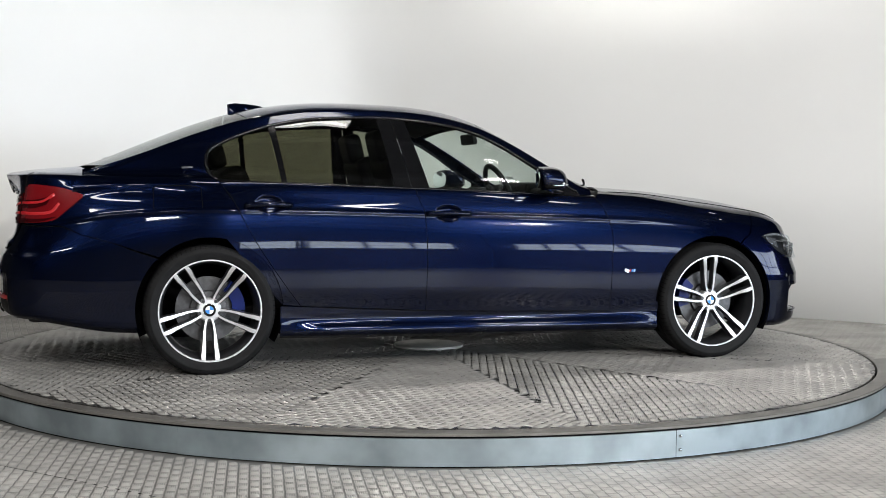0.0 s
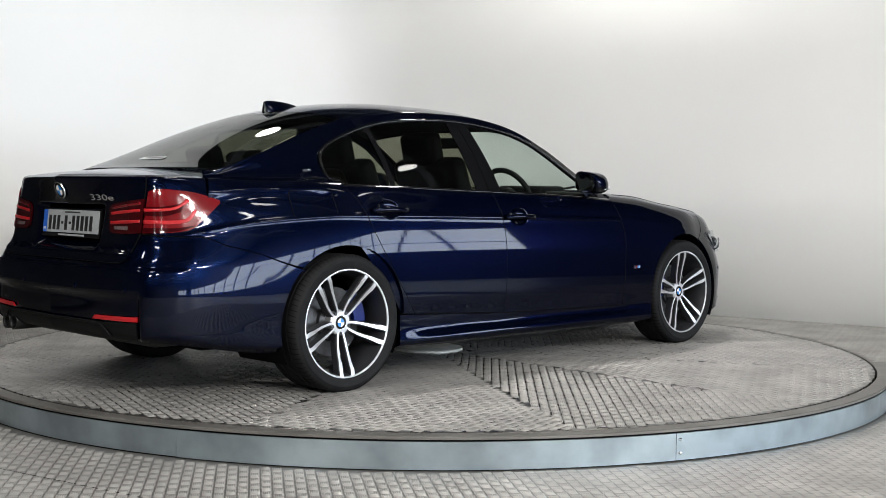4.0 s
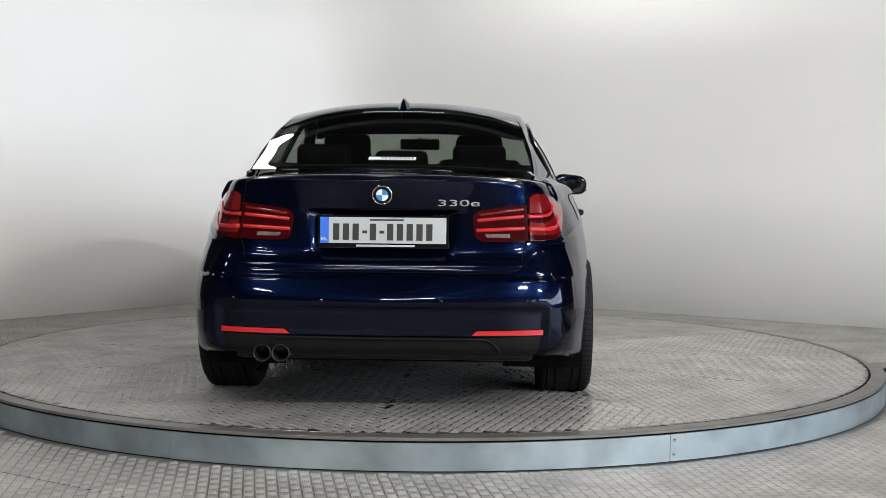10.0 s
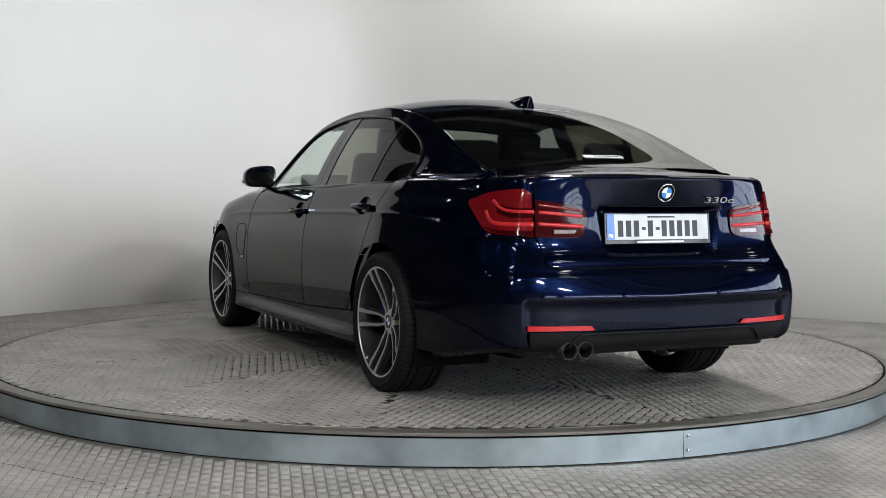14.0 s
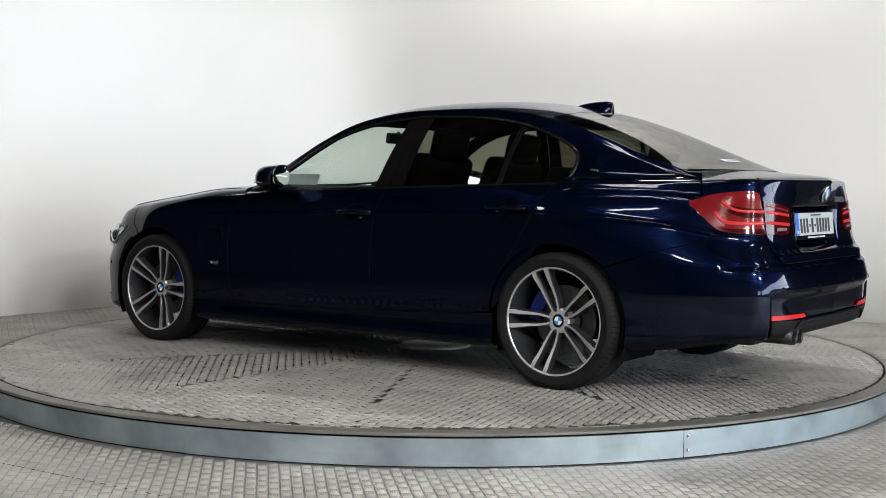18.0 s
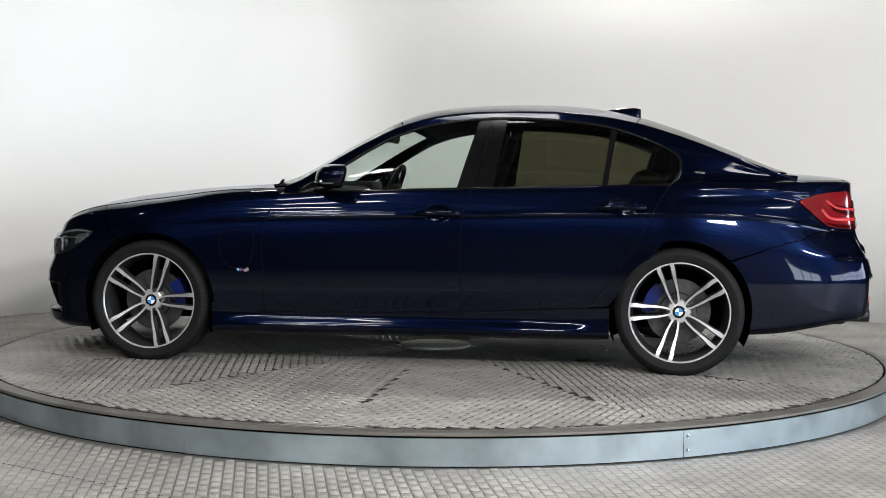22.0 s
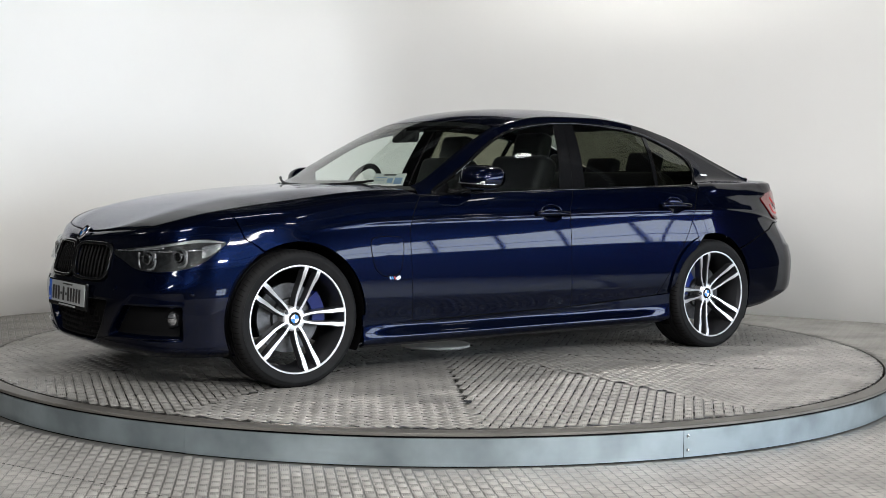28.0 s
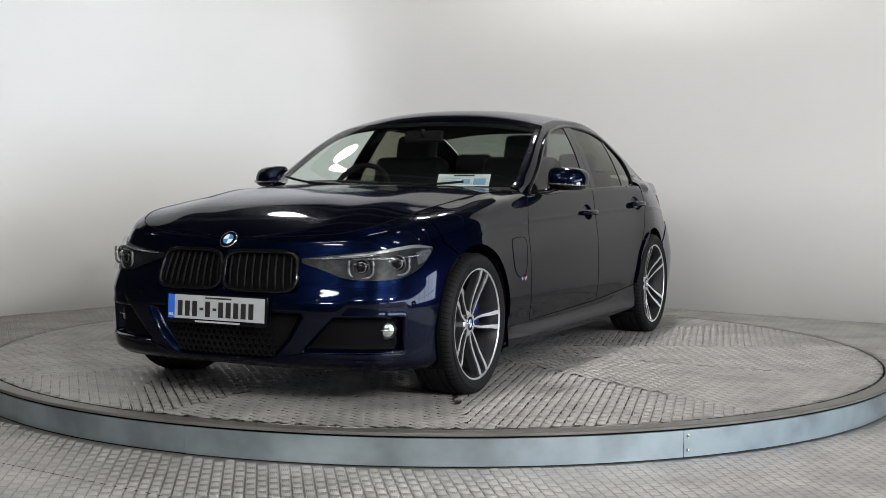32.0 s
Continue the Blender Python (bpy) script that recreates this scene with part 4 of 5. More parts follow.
def roundel(parent, m, r, name="badge"):
    """A round badge: dark ring, chrome edge, four quarters in blue and white. It faces local +y."""
    v, f = lathe([(r, -0.004), (r, 0.002), (r * 0.96, 0.0035), (r * 0.90, 0.0030), (r * 0.60, 0.0030)], 40)
    ob = mesh_object(name, [m @ Vector(p) for p in v], f, GLOSS, parent, label="round blue and white enamel badge")
    v, f = lathe([(r * 1.02, -0.003), (r * 1.02, 0.003), (r * 0.95, 0.0048), (r * 0.93, 0.0036)], 40)
    mesh_object("badge_edge", [m @ Vector(p) for p in v], f, CHROME, ob)
    for q in range(4):
        a = [q * math.pi / 2 + k * math.pi / 16 for k in range(9)]
        pts = [(0, 0.0042, 0)] + [(0.62 * r * math.cos(t), 0.0042, 0.62 * r * math.sin(t)) for t in a]
        mesh_object("badge_quarter", [m @ Vector(p) for p in pts], [tuple(range(len(pts)))[::-1]],
                    (BADGEWHITE, BADGEBLUE)[q % 2], ob, smooth=False)
    return ob


def build_wheel(width, r, phase, name="wheel"):
    """A wheel about the local y axis, outer side +y, origin at the middle of the tyre."""
    w = new(name)
    h = width / 2
    rr = 0.2605
    prof = [(rr - 0.012, -h + 0.02), (rr + 0.012, -h + 0.004), (rr + 0.035, -h), (r - 0.022, -h + 0.006), (r - 0.006, -h + 0.018),
            (r, -h + 0.034)]
    for k in range(-2, 3):
        c = k * h * 0.30
        prof += [(r, c - 0.012), (r - 0.007, c - 0.009), (r - 0.007, c - 0.005), (r, c - 0.002)] if k else []
    prof += [(r, h - 0.034), (r - 0.006, h - 0.018), (r - 0.014, h - 0.010), (r - 0.022, h - 0.006), (r - 0.030, h - 0.0025),
             (rr + 0.036, h), (rr + 0.026, h + 0.001), (rr + 0.020, h - 0.003), (rr + 0.012, h - 0.002), (rr + 0.004, h - 0.006),
             (rr - 0.012, h - 0.012)]
    v, f = lathe(prof, 96)
    tyre = auto_smooth(mesh_object("tyre", v, f, RUBBER, w, label="low-profile black rubber tyre"), 50)
    bm = bmesh.new()
    for i in range(80):
        a = 2 * math.pi * i / 80
        ring_ = [(r + 0.0004, h - 0.050), (r + 0.0004, h - 0.034), (r - 0.0055, h - 0.0175), (r - 0.0135, h - 0.0095)]
        cols = [[bm.verts.new((q * math.cos(a + da + 0.5 * (h - y_)), y_, q * math.sin(a + da + 0.5 * (h - y_)))) for q, y_ in ring_] for da in (-0.006, 0.006)]
        for j in range(3):
            bm.faces.new((cols[0][j], cols[1][j], cols[1][j + 1], cols[0][j + 1]))
    bmesh.ops.recalc_face_normals(bm, faces=bm.faces)
    tagged(part("tread_groove", bm, GAP, tyre, smooth=False), kind="stuff")
    yl = h - 0.012
    v, f = lathe([(rr, yl - 0.012), (rr, yl), (rr - 0.002, yl + 0.003), (rr - 0.010, yl + 0.003), (rr - 0.013, yl - 0.001)], 96)
    auto_smooth(mesh_object("rim_lip", v, f, ALLOY, w, label="bright machined rim edge"), 40)
    v, f = lathe([(rr - 0.012, yl), (rr - 0.018, yl - 0.020), (rr - 0.026, yl - 0.05), (rr - 0.034, yl - 0.12), (rr - 0.02, -h + 0.02)], 64)
    mesh_object("rim_barrel", v, f, RIMDARK, w)
    hub_y = 0.062
    me = spoke_mesh("spoke", hub_y, yl + 0.001)
    me2 = me.copy()
    co = np.empty(len(me2.vertices) * 3)
    me2.vertices.foreach_get("co", co)
    co[2::3] *= -1
    me2.vertices.foreach_set("co", co)
    me2.flip_normals()
    for k in range(5):
        for data in (me, me2):
            sp = new("spoke", data)
            sp.parent = w
            sp.matrix_basis = Matrix.Rotation(-radians(phase + 72 * k), 4, "Y")
    v, f = lathe([(0.062, hub_y - 0.05), (0.060, hub_y - 0.006), (0.052, hub_y), (0.034, hub_y + 0.001), (0.033, hub_y - 0.004), (0, hub_y - 0.004)], 48)
    auto_smooth(mesh_object("hub", v, f, ALLOY, w), 30)
    for k in range(5):
        a = radians(phase + 72 * k + 36 * 0)
        m = Matrix.Translation((0.052 * math.cos(a), hub_y - 0.002, 0.052 * math.sin(a))) @ Matrix.Rotation(math.pi / 2, 4, "X")
        part("wheel_bolt", cyl_bm(0.0095, 0.0095, 0.008, m, 6), RIMDARK, w, smooth=False)
    roundel(w, Matrix.Translation((0, hub_y - 0.002, 0)), 0.033, "centre_cap")
    v, f = lathe([(0.165, -0.02), (0.165, -0.004), (0.095, -0.004), (0.09, 0.012), (0.06, 0.014)], 64)
    auto_smooth(mesh_object("brake_disc", v, f, STEEL, w, label="grey steel brake disc"), 30)
    return w


def add_caliper(w, angle):
    """Blue brake caliper over the disc."""
    bm = bmesh.new()
    n = 14
    for i in range(n):
        a = radians(angle - 27 + 54 * i / (n - 1))
        for r, y in ((0.118, 0.022), (0.182, 0.026), (0.182, -0.03), (0.118, -0.03)):
            bm.verts.new((r * math.cos(a), y, r * math.sin(a)))
    bm.verts.ensure_lookup_table()
    for i in range(n - 1):
        for k in range(4):
            a, b = i * 4 + k, i * 4 + (k + 1) % 4
            bm.faces.new([bm.verts[j] for j in (a, b, b + 4, a + 4)])
    bm.faces.new([bm.verts[j] for j in (0, 1, 2, 3)])
    bm.faces.new([bm.verts[j] for j in range(4 * n - 1, 4 * n - 5, -1)])
    bmesh.ops.recalc_face_normals(bm, faces=bm.faces)
    part("brake_caliper", bm, CALIPER, w, "blue painted brake caliper", smooth=False)


WHEELS = [("wheel", 1.405, 0.7735, 0.225, 36, 165), ("wheel", 1.405, -0.7735, 0.225, 12, 15),
          ("wheel", -1.405, 0.788, 0.250, 0, 25), ("wheel", -1.405, -0.788, 0.250, 54, 155)]
for nm, x, y, width, phase, cal in WHEELS:
    wh = build_wheel(width, 0.326, phase, nm)
    add_caliper(wh, cal)
    wh.parent = car
    wh.matrix_basis = pose(x, y, 0.322, 0, 0, 0 if y > 0 else 180)
    # wheel well behind it
    pts = arc(x, 0.325, 0.368, -28, 208, 40)
    g = np.stack([np.stack([pts[:, 0], np.full(40, yy), pts[:, 1]], -1) for yy in (0.50, 0.70, 0.862)])
    skin("wheel_well", [g], SHELL, car, mirror=y < 0)
    back = np.stack([np.stack([pts[:, 0], np.full(40, 0.50), pts[:, 1]], -1), np.stack([np.full(40, x), np.full(40, 0.50), np.full(40, 0.30)], -1)])
    skin("wheel_well", [back], SHELL, car, mirror=y < 0)
part("underbody", box_bm(-1.95, 1.95, -0.50, 0.50, 0.20, 0.25, 0.01), SHELL, car)
for sgn in (1, -1):
    part("underbody", box_bm(-1.04, 1.04, min(0.5 * sgn, 0.82 * sgn), max(0.5 * sgn, 0.82 * sgn), 0.18, 0.22, 0.01), SHELL, car)


# ---- details of the car ----
def word(name, text, m, size, depth, material, parent, label=""):
    cu = bpy.data.curves.new(name, "FONT")
    cu.body, cu.size, cu.extrude, cu.align_x, cu.align_y = text, size, depth, "CENTER", "CENTER"
    tmp = bpy.data.objects.new(name, cu)
    me = bpy.data.meshes.new_from_object(tmp)
    bpy.data.objects.remove(tmp)
    me.transform(m)
    me.materials.clear()
    me.materials.append(material)
    ob = new(name, me)
    ob.parent = parent
    if label:
        tagged(ob, label)
    return ob


REAR = Matrix(((0, 0, -1, 0), (-1, 0, 0, 0), (0, 1, 0, 0), (0, 0, 0, 1)))    # writing that faces backwards
FRONT = Matrix(((0, 0, 1, 0), (1, 0, 0, 0), (0, 1, 0, 0), (0, 0, 0, 1)))     # writing that faces forwards


def number_plate(parent, m, name):
    """A white plate in a black holder; local x right, y up, z outwards. The characters are plain bars."""
    def box(nm, x0, x1, y0, y1, z0, z1, material, up=None, bev=0.0, label=""):
        bm = box_bm(x0, x1, y0, y1, z0, z1, bev)
        bm.transform(m)
        return part(nm, bm, material, up or parent, label, smooth=False)
    holder = box(name, -0.270, 0.270, -0.072, 0.062, -0.012, 0.004, GLOSS, bev=0.003, label="white number plate in a black holder")
    box("plate_sheet", -0.258, 0.258, -0.052, 0.054, 0.004, 0.0065, PLATE, holder)
    box("country_band", -0.258, -0.222, -0.052, 0.054, 0.0065, 0.0072, PLATEBLUE, holder)
    word("country_code", "IRL", m @ Matrix.Translation((-0.240, -0.036, 0.0072)), 0.020, 0.0006, BADGEWHITE, holder)
    x = -0.205
    for ch in "bbb-b-bbbbb":
        w = 0.020 if ch == "-" else 0.026
        h = 0.006 if ch == "-" else 0.034
        box("plate_bar", x, x + w, -0.006 - h, -0.006 + h, 0.0065, 0.0074, INK, holder)
        x += w + 0.0140 - (0.0035 if ch == "-" else 0)
    box("plate_bar", -0.055, 0.085, 0.040, 0.047, 0.0065, 0.0074, INK, holder)
    box("plate_bar", -0.11, 0.13, -0.066, -0.058, 0.004, 0.005, PLATE, holder)
    return holder


# rear plate, badge and model writing
number_plate(boot_lid, Matrix.Translation((-2.322, 0, 0.787)) @ Matrix.Rotation(radians(6), 4, "Y") @ REAR, "number_plate")
roundel(boot_lid, Matrix.Translation((-2.379, 0, 0.934)) @ Matrix.Rotation(radians(-20), 4, "Y") @ Matrix.Rotation(radians(90), 4, "Z"), 0.040)
e0 = on([(s_tail(0.345), 0.903)], 0.003)[0]
word("model_writing", "330e", Matrix.Translation((e0[0] - 0.003, -0.308, 0.903)) @ Matrix.Rotation(radians(5), 4, "Z") @ Matrix.Rotation(radians(-22), 4, "Y")
     @ REAR @ Matrix.Diagonal((2.25, 1, 1, 1)), 0.040, 0.003, CHROME, boot_lid, "chrome model lettering")
tube("bonnet_gap", gap_line, 0.0022, GAP, hood, seg=5)
# number plate, badge at the nose
number_plate(front_bumper, Matrix.Translation((2.198, -0.008, 0.416)) @ Matrix.Rotation(radians(-3), 4, "Y") @ FRONT @ Matrix.Scale(0.975, 4), "number_plate")
roundel(hood, Matrix.Translation((2.118, 0, 0.712)) @ Matrix.Rotation(radians(-38), 4, "Y") @ Matrix.Rotation(radians(-90), 4, "Z"), 0.041)

# tail lamps
for mirror in (False, True):
    q = quarters[1 if mirror else 0]
    outer_b = [(4.900 + TAIL, 0.884), (4.983 + TAIL, 0.815), (5.043 + TAIL, 0.772), (5.128 + TAIL, 0.757), (5.285 + TAIL, 0.752)]
    outer_t = [(4.900 + TAIL, 0.896), (5.008 + TAIL, 0.925), (5.108 + TAIL, 0.938), (5.215 + TAIL, 0.944), (5.262 + TAIL, 0.930)]
    lamp = skin("tail_lamp", [patch_sz(outer_b, outer_t, 40, 20, 0.007)], REDLENS, q, 0.012, mirror=mirror, label="red tail lamp with dark light guides")
    inner_b = [(5.294 + TAIL, 0.752), (5.408 + TAIL, 0.747), (5.503 + TAIL, 0.750), (5.530 + TAIL, 0.768)]
    inner_t = [(5.283 + TAIL, 0.900), (5.408 + TAIL, 0.887), (5.508 + TAIL, 0.872), (5.536 + TAIL, 0.850)]
    lid_lamp = skin("tail_lamp", [patch_sz(inner_b, inner_t, 30, 18, 0.009)], REDDARK, boot_lid, 0.012, mirror=mirror, label="smoked red inner tail lamp")

    def bar(up, pts, r, material, nm="light_guide", out=0.0055):
        p = on(smooth_line(pts, 24), out)
        if mirror:
            p = p * np.array([1, -1, 1])
        tube(nm, p, r, material, up, seg=8)
    low = skin("lamp_base", [patch_sz([(5.033 + TAIL, 0.782), (5.128 + TAIL, 0.760), (5.285 + TAIL, 0.754)], [(5.033 + TAIL, 0.786), (5.128 + TAIL, 0.775), (5.284 + TAIL, 0.776)], 24, 5, 0.009)],
               REDDARK, lamp, mirror=mirror)
    skin("lamp_shade", [patch_sz([(5.098 + TAIL, 0.845), (5.178 + TAIL, 0.826), (5.278 + TAIL, 0.828)], [(5.078 + TAIL, 0.885), (5.178 + TAIL, 0.868), (5.275 + TAIL, 0.866)], 24, 8, 0.009)],
         REDDARK, lamp, mirror=mirror)
    bar(lamp, [(5.063 + TAIL, 0.895), (5.118 + TAIL, 0.862), (5.178 + TAIL, 0.852), (5.278 + TAIL, 0.850)], 0.0105, REDBAR, out=0.001)
    bar(lamp, [(5.028 + TAIL, 0.850), (5.068 + TAIL, 0.808), (5.148 + TAIL, 0.798), (5.278 + TAIL, 0.800)], 0.0125, REDBAR, out=-0.002)
    bar(lid_lamp, [(5.300 + TAIL, 0.850), (5.408 + TAIL, 0.842), (5.513 + TAIL, 0.833)], 0.009, REDBAR, out=0.0025)
    bar(lid_lamp, [(5.300 + TAIL, 0.802), (5.408 + TAIL, 0.797), (5.518 + TAIL, 0.792)], 0.010, REDBAR, out=0.0015)
    bar(lid_lamp, [(5.300 + TAIL, 0.880), (5.408 + TAIL, 0.868), (5.503 + TAIL, 0.856)], 0.007, REDLENS, out=0.004)
    skin("reversing_lens", [patch_sz([(5.378 + TAIL, 0.764), (5.478 + TAIL, 0.764)], [(5.378 + TAIL, 0.780), (5.488 + TAIL, 0.778)], 8, 4, 0.012)], REVERSE, lid_lamp, mirror=mirror)
    # bumper reflector
    a, b = s_tail(0.662), s_tail(0.372)
    skin("reflector", [patch_sz([(a, 0.374), (b, 0.373)], [(a, 0.395), (b - 0.02, 0.391)], 24, 4, 0.004 - 0.010)], REDBAR, rear_bumper, 0.006, mirror=mirror,
         label="long red bumper reflector")

# dark gaps between the panels
def shut_line(pts_sv, parent, mirror=False, dent=crease, r=0.0021, name="shut_line"):
    q = body(np.asarray(pts_sv), -0.0006, dent) * np.array([1, -1 if mirror else 1, 1])
    tube(name, q, r, GAP, parent, seg=5)


for mirror in (False, True):
    shut_line(line_sv(door_front, 40), front_doors[mirror], mirror)
    shut_line(line_sv(door_mid, 40), rear_doors[mirror], mirror)
    shut_line(line_sv(door_rear, 40), rear_doors[mirror], mirror)
    shut_line(line_sv([(0.762, 0.279), (-0.29, 0.300), (-0.948, 0.335)], 60), sills[mirror], mirror, None)
    shut_line(even(bl_d0 - np.array([0.002, 0]), 90), boot_lid, mirror, None, 0.0026)
    shut_line(bl_c0 + np.array([-0.002, -0.012]), boot_lid, mirror, lid_dent, 0.0022)
    shut_line(rb_c1[:60], rear_bumper, mirror, None, 0.0018)

# parking sensors in both bumpers
for up, s_, z_, dent in ((rear_bumper, s_tail(0.60), 0.510, tail_dent), (rear_bumper, s_tail(0.24), 0.512, tail_dent),
                         (front_bumper, 0.47, 0.470, nose_dent), (front_bumper, 0.90, 0.455, nose_dent)):
    for sg in (1, -1):
        q = [body(sz_sv([(s_ + ds, z_ + dz)]), 0.0012, dent)[0] for ds, dz in ((0, 0), (0.004, 0), (0, 0.004))]
        nrm = Vector(q[1] - q[0]).cross(Vector(q[2] - q[0])).normalized()
        m = Matrix.Translation(q[0]) @ nrm.to_track_quat("Z", "Y").to_matrix().to_4x4()
        bm = cyl_bm(0.0115, 0.0105, 0.003, m, 20)
        bm.transform(Matrix.Diagonal((1, sg, 1, 1)))
        if sg < 0:
            bmesh.ops.reverse_faces(bm, faces=bm.faces)
        part("parking_sensor", bm, PAINT, up)

# diffuser and exhaust
a = s_tail(0.655)
diff = skin("diffuser", [patch_sz([(a, 0.289), (s_tail(0.52), 0.288), (s_tail(0.42), 0.288), (S_END, 0.288)],
                                  [(a, 0.368), (s_tail(0.52), 0.366), (s_tail(0.43), 0.362), (S_END, 0.360)], 70, 8, -0.008)],
            BLACK, rear_bumper, 0.03, both=True, label="dark grey plastic rear diffuser")
p = on(smooth_line([(s_tail(0.50), 0.30), (s_tail(0.45), 0.345), (s_tail(0.38), 0.358), (S_END, 0.358)], 40), 0.0)
for sg in (1, -1):
    tube("diffuser_edge", p * np.array([1, sg, 1]), 0.005, BLACK, diff, seg=6)
for y in (0.406, 0.481):
    v, f = lathe([(0.030, 0.0), (0.0305, 0.09), (0.033, 0.10), (0.0365, 0.10), (0.0365, -0.08), (0.030, -0.08)], 28)
    ob = mesh_object("exhaust_tip", [(-2.315 - q[1], y + q[0], 0.291 + q[2]) for q in v], f, EXHAUST, car, label="dark round exhaust tip")
    part("exhaust_bore", cyl_bm(0.031, 0.031, 0.02, Matrix.Translation((-2.34, y, 0.291)) @ Matrix.Rotation(math.pi / 2, 4, "Y"), 24), GAP, ob)
part("silencer", box_bm(-2.28, -2.00, -0.62, 0.62, 0.250, 0.35, 0.03), EXHAUST, car)

# headlamps
HB = [(0.40, 0.622), (0.50, 0.594), (0.60, 0.562), (0.735, 0.553), (0.86, 0.566), (0.96, 0.604), (1.06, 0.680)]
HT = [(0.40, 0.640), (0.50, 0.650), (0.60, 0.660), (0.735, 0.675), (0.86, 0.692), (0.97, 0.701), (1.06, 0.688)]
for mirror in (False, True):
    sgn = np.array([1, -1 if mirror else 1, 1])
    hl = skin("headlamp", [patch_sz(HB, HT, 50, 16, 0.002)], LAMPDARK, front_bumper, 0.01, mirror=mirror, label="clear-lensed headlamp with two round projectors")
    for cs, cz in ((0.675, 0.608), (0.838, 0.622)):
        c = on([(cs, cz)], 0.006)[0] * sgn
        axis = Vector((0.93, 0.36 * sgn[1], 0)).normalized()
        rot = axis.to_track_quat("Y", "Z").to_matrix().to_4x4()
        m = Matrix.Translation(c) @ rot
        ang = np.radians(np.linspace(150, 390, 40))
        cc, ss = np.cos(ang), np.sin(ang)
        u_ring = [m @ Vector((0.053 * np.sign(p) * abs(p) ** 0.72, 0.006, 0.047 * np.sign(q) * abs(q) ** 0.72)) for p, q in zip(cc, ss)]
        tube("light_ring", np.array([tuple(q) for q in u_ring]), 0.0056, RINGPALE, hl, seg=8, label="pale angular light ring")
        v, f = lathe([(0.036, -0.02), (0.036, 0.002), (0.034, 0.005), (0.030, 0.0), (0.030, -0.02)], 36)
        mesh_object("projector_rim", [m @ Vector(q) for q in v], f, RIMDARK, hl)
        v, f = lathe([(0.030, -0.006), (0.027, 0.006), (0.018, 0.012), (0.0, 0.015)], 28)
        mesh_object("projector_lens", [m @ Vector(q) for q in v], f, GLOSS, hl)
        v, f = lathe([(0.0245, 0.004), (0.0235, 0.0085), (0.021, 0.0105), (0.0195, 0.009)], 28)
        mesh_object("projector_ring", [m @ Vector(q) for q in v], f, REFLECT, hl)
        bm = box_bm(-0.034, 0.034, 0.000, 0.008, 0.010, 0.016)
        bm.transform(m)
        part("projector_bar", bm, REFLECT, hl, smooth=False)
    skin("brow", [patch_sz([(0.58, 0.648), (0.70, 0.657), (0.80, 0.670), (0.93, 0.686), (1.05, 0.686)], [(0.58, 0.653), (0.70, 0.665), (0.80, 0.681), (0.93, 0.699), (1.05, 0.690)], 40, 5, 0.006)],
         RINGPALE, hl, 0.004, mirror=mirror, label="bright light guide along the top of the lamp")
    skin("side_reflector", [patch_sz([(0.945, 0.615), (0.99, 0.632), (1.035, 0.664)], [(0.945, 0.668), (0.99, 0.676), (1.035, 0.682)], 16, 6, 0.006)],
         REFLECT, hl, 0.004, mirror=mirror)
    for pts, r, mt in (([(0.435, 0.640), (0.56, 0.644), (0.70, 0.653), (0.76, 0.660)], 0.004, REFLECT),
                       ([(0.64, 0.640), (0.70, 0.642), (0.78, 0.644)], 0.003, REFLECT),
                       ([(0.76, 0.642), (0.86, 0.648), (0.96, 0.655)], 0.004, REFLECT)):
        tube("light_guide", on(smooth_line(pts, 30), 0.008) * sgn, r, mt, hl, seg=6)
    skin("lens", [patch_sz(HB, HT, 50, 12, 0.024)], CLEARLENS, hl, 0.020, mirror=mirror)
    # kidney grille
    cs, cz = 0.193, 0.582
    back = oval(cs, cz, 0.184, 0.084, 80, 4.6)
    back[:, 0] += 0.10 * (back[:, 1] - cz) * np.clip((back[:, 0] - cs) / 0.18, 0, 1)
    ring = on(back, 0.004) * sgn
    kg = tube("kidney_grille", ring[::-1] if mirror else ring, 0.0105, GLOSS, front_bumper, closed=True, seg=8, label="gloss black kidney grille")
    cen = on([(cs, cz)], -0.018) * sgn
    inner = on(back, -0.018) * sgn
    mesh_object("grille_back", np.vstack([cen, inner]), [(0, 1 + i, 1 + (i + 1) % 80) for i in range(80)], GAP, kg, smooth=False)
    for i in range(9):
        s_ = cs - 0.158 + 0.316 * i / 8
        hh = 0.083 * (1 - abs((s_ - cs) / 0.186) ** 4.6) ** (1 / 4.6) - 0.004
        line = on([(s_, cz - hh + 2 * hh * t) for t in np.linspace(0, 1, 8)], -0.010) * sgn
        line = line + np.array([1, 0, 0]) * (0.006 * np.sin(np.linspace(0, math.pi, 8)))[:, None]
        tube("grille_bar", line, 0.0052, BLACK, kg, seg=6)
    # side intake with fog lamp
    intake = skin("side_intake", [body(sz_sv(coons(np.array([(x, 0.260) for x in np.linspace(0.435, 0.838, 30)]),
                                                   np.array([(x, 0.386) for x in np.linspace(0.555, 0.842, 30)]),
                                                   even(np.array([(0.435, 0.260), (0.555, 0.386)]), 12),
                                                   even(np.array([(0.838, 0.260), (0.842, 0.386)]), 12)).reshape(-1, 2)), 0.003, nose_dent).reshape(12, 30, 3)],
                  SHELL, front_bumper, mirror=mirror, label="black plastic bumper intake")
    c = np.array([1.962, 0.700, 0.340]) * sgn
    m = Matrix.Translation(c) @ Vector((0.90, 0.43 * sgn[1], 0)).normalized().to_track_quat("Y", "Z").to_matrix().to_4x4()
    v, f = lathe([(0.046, -0.03), (0.044, 0.006), (0.036, 0.010), (0.033, 0.002)], 36)
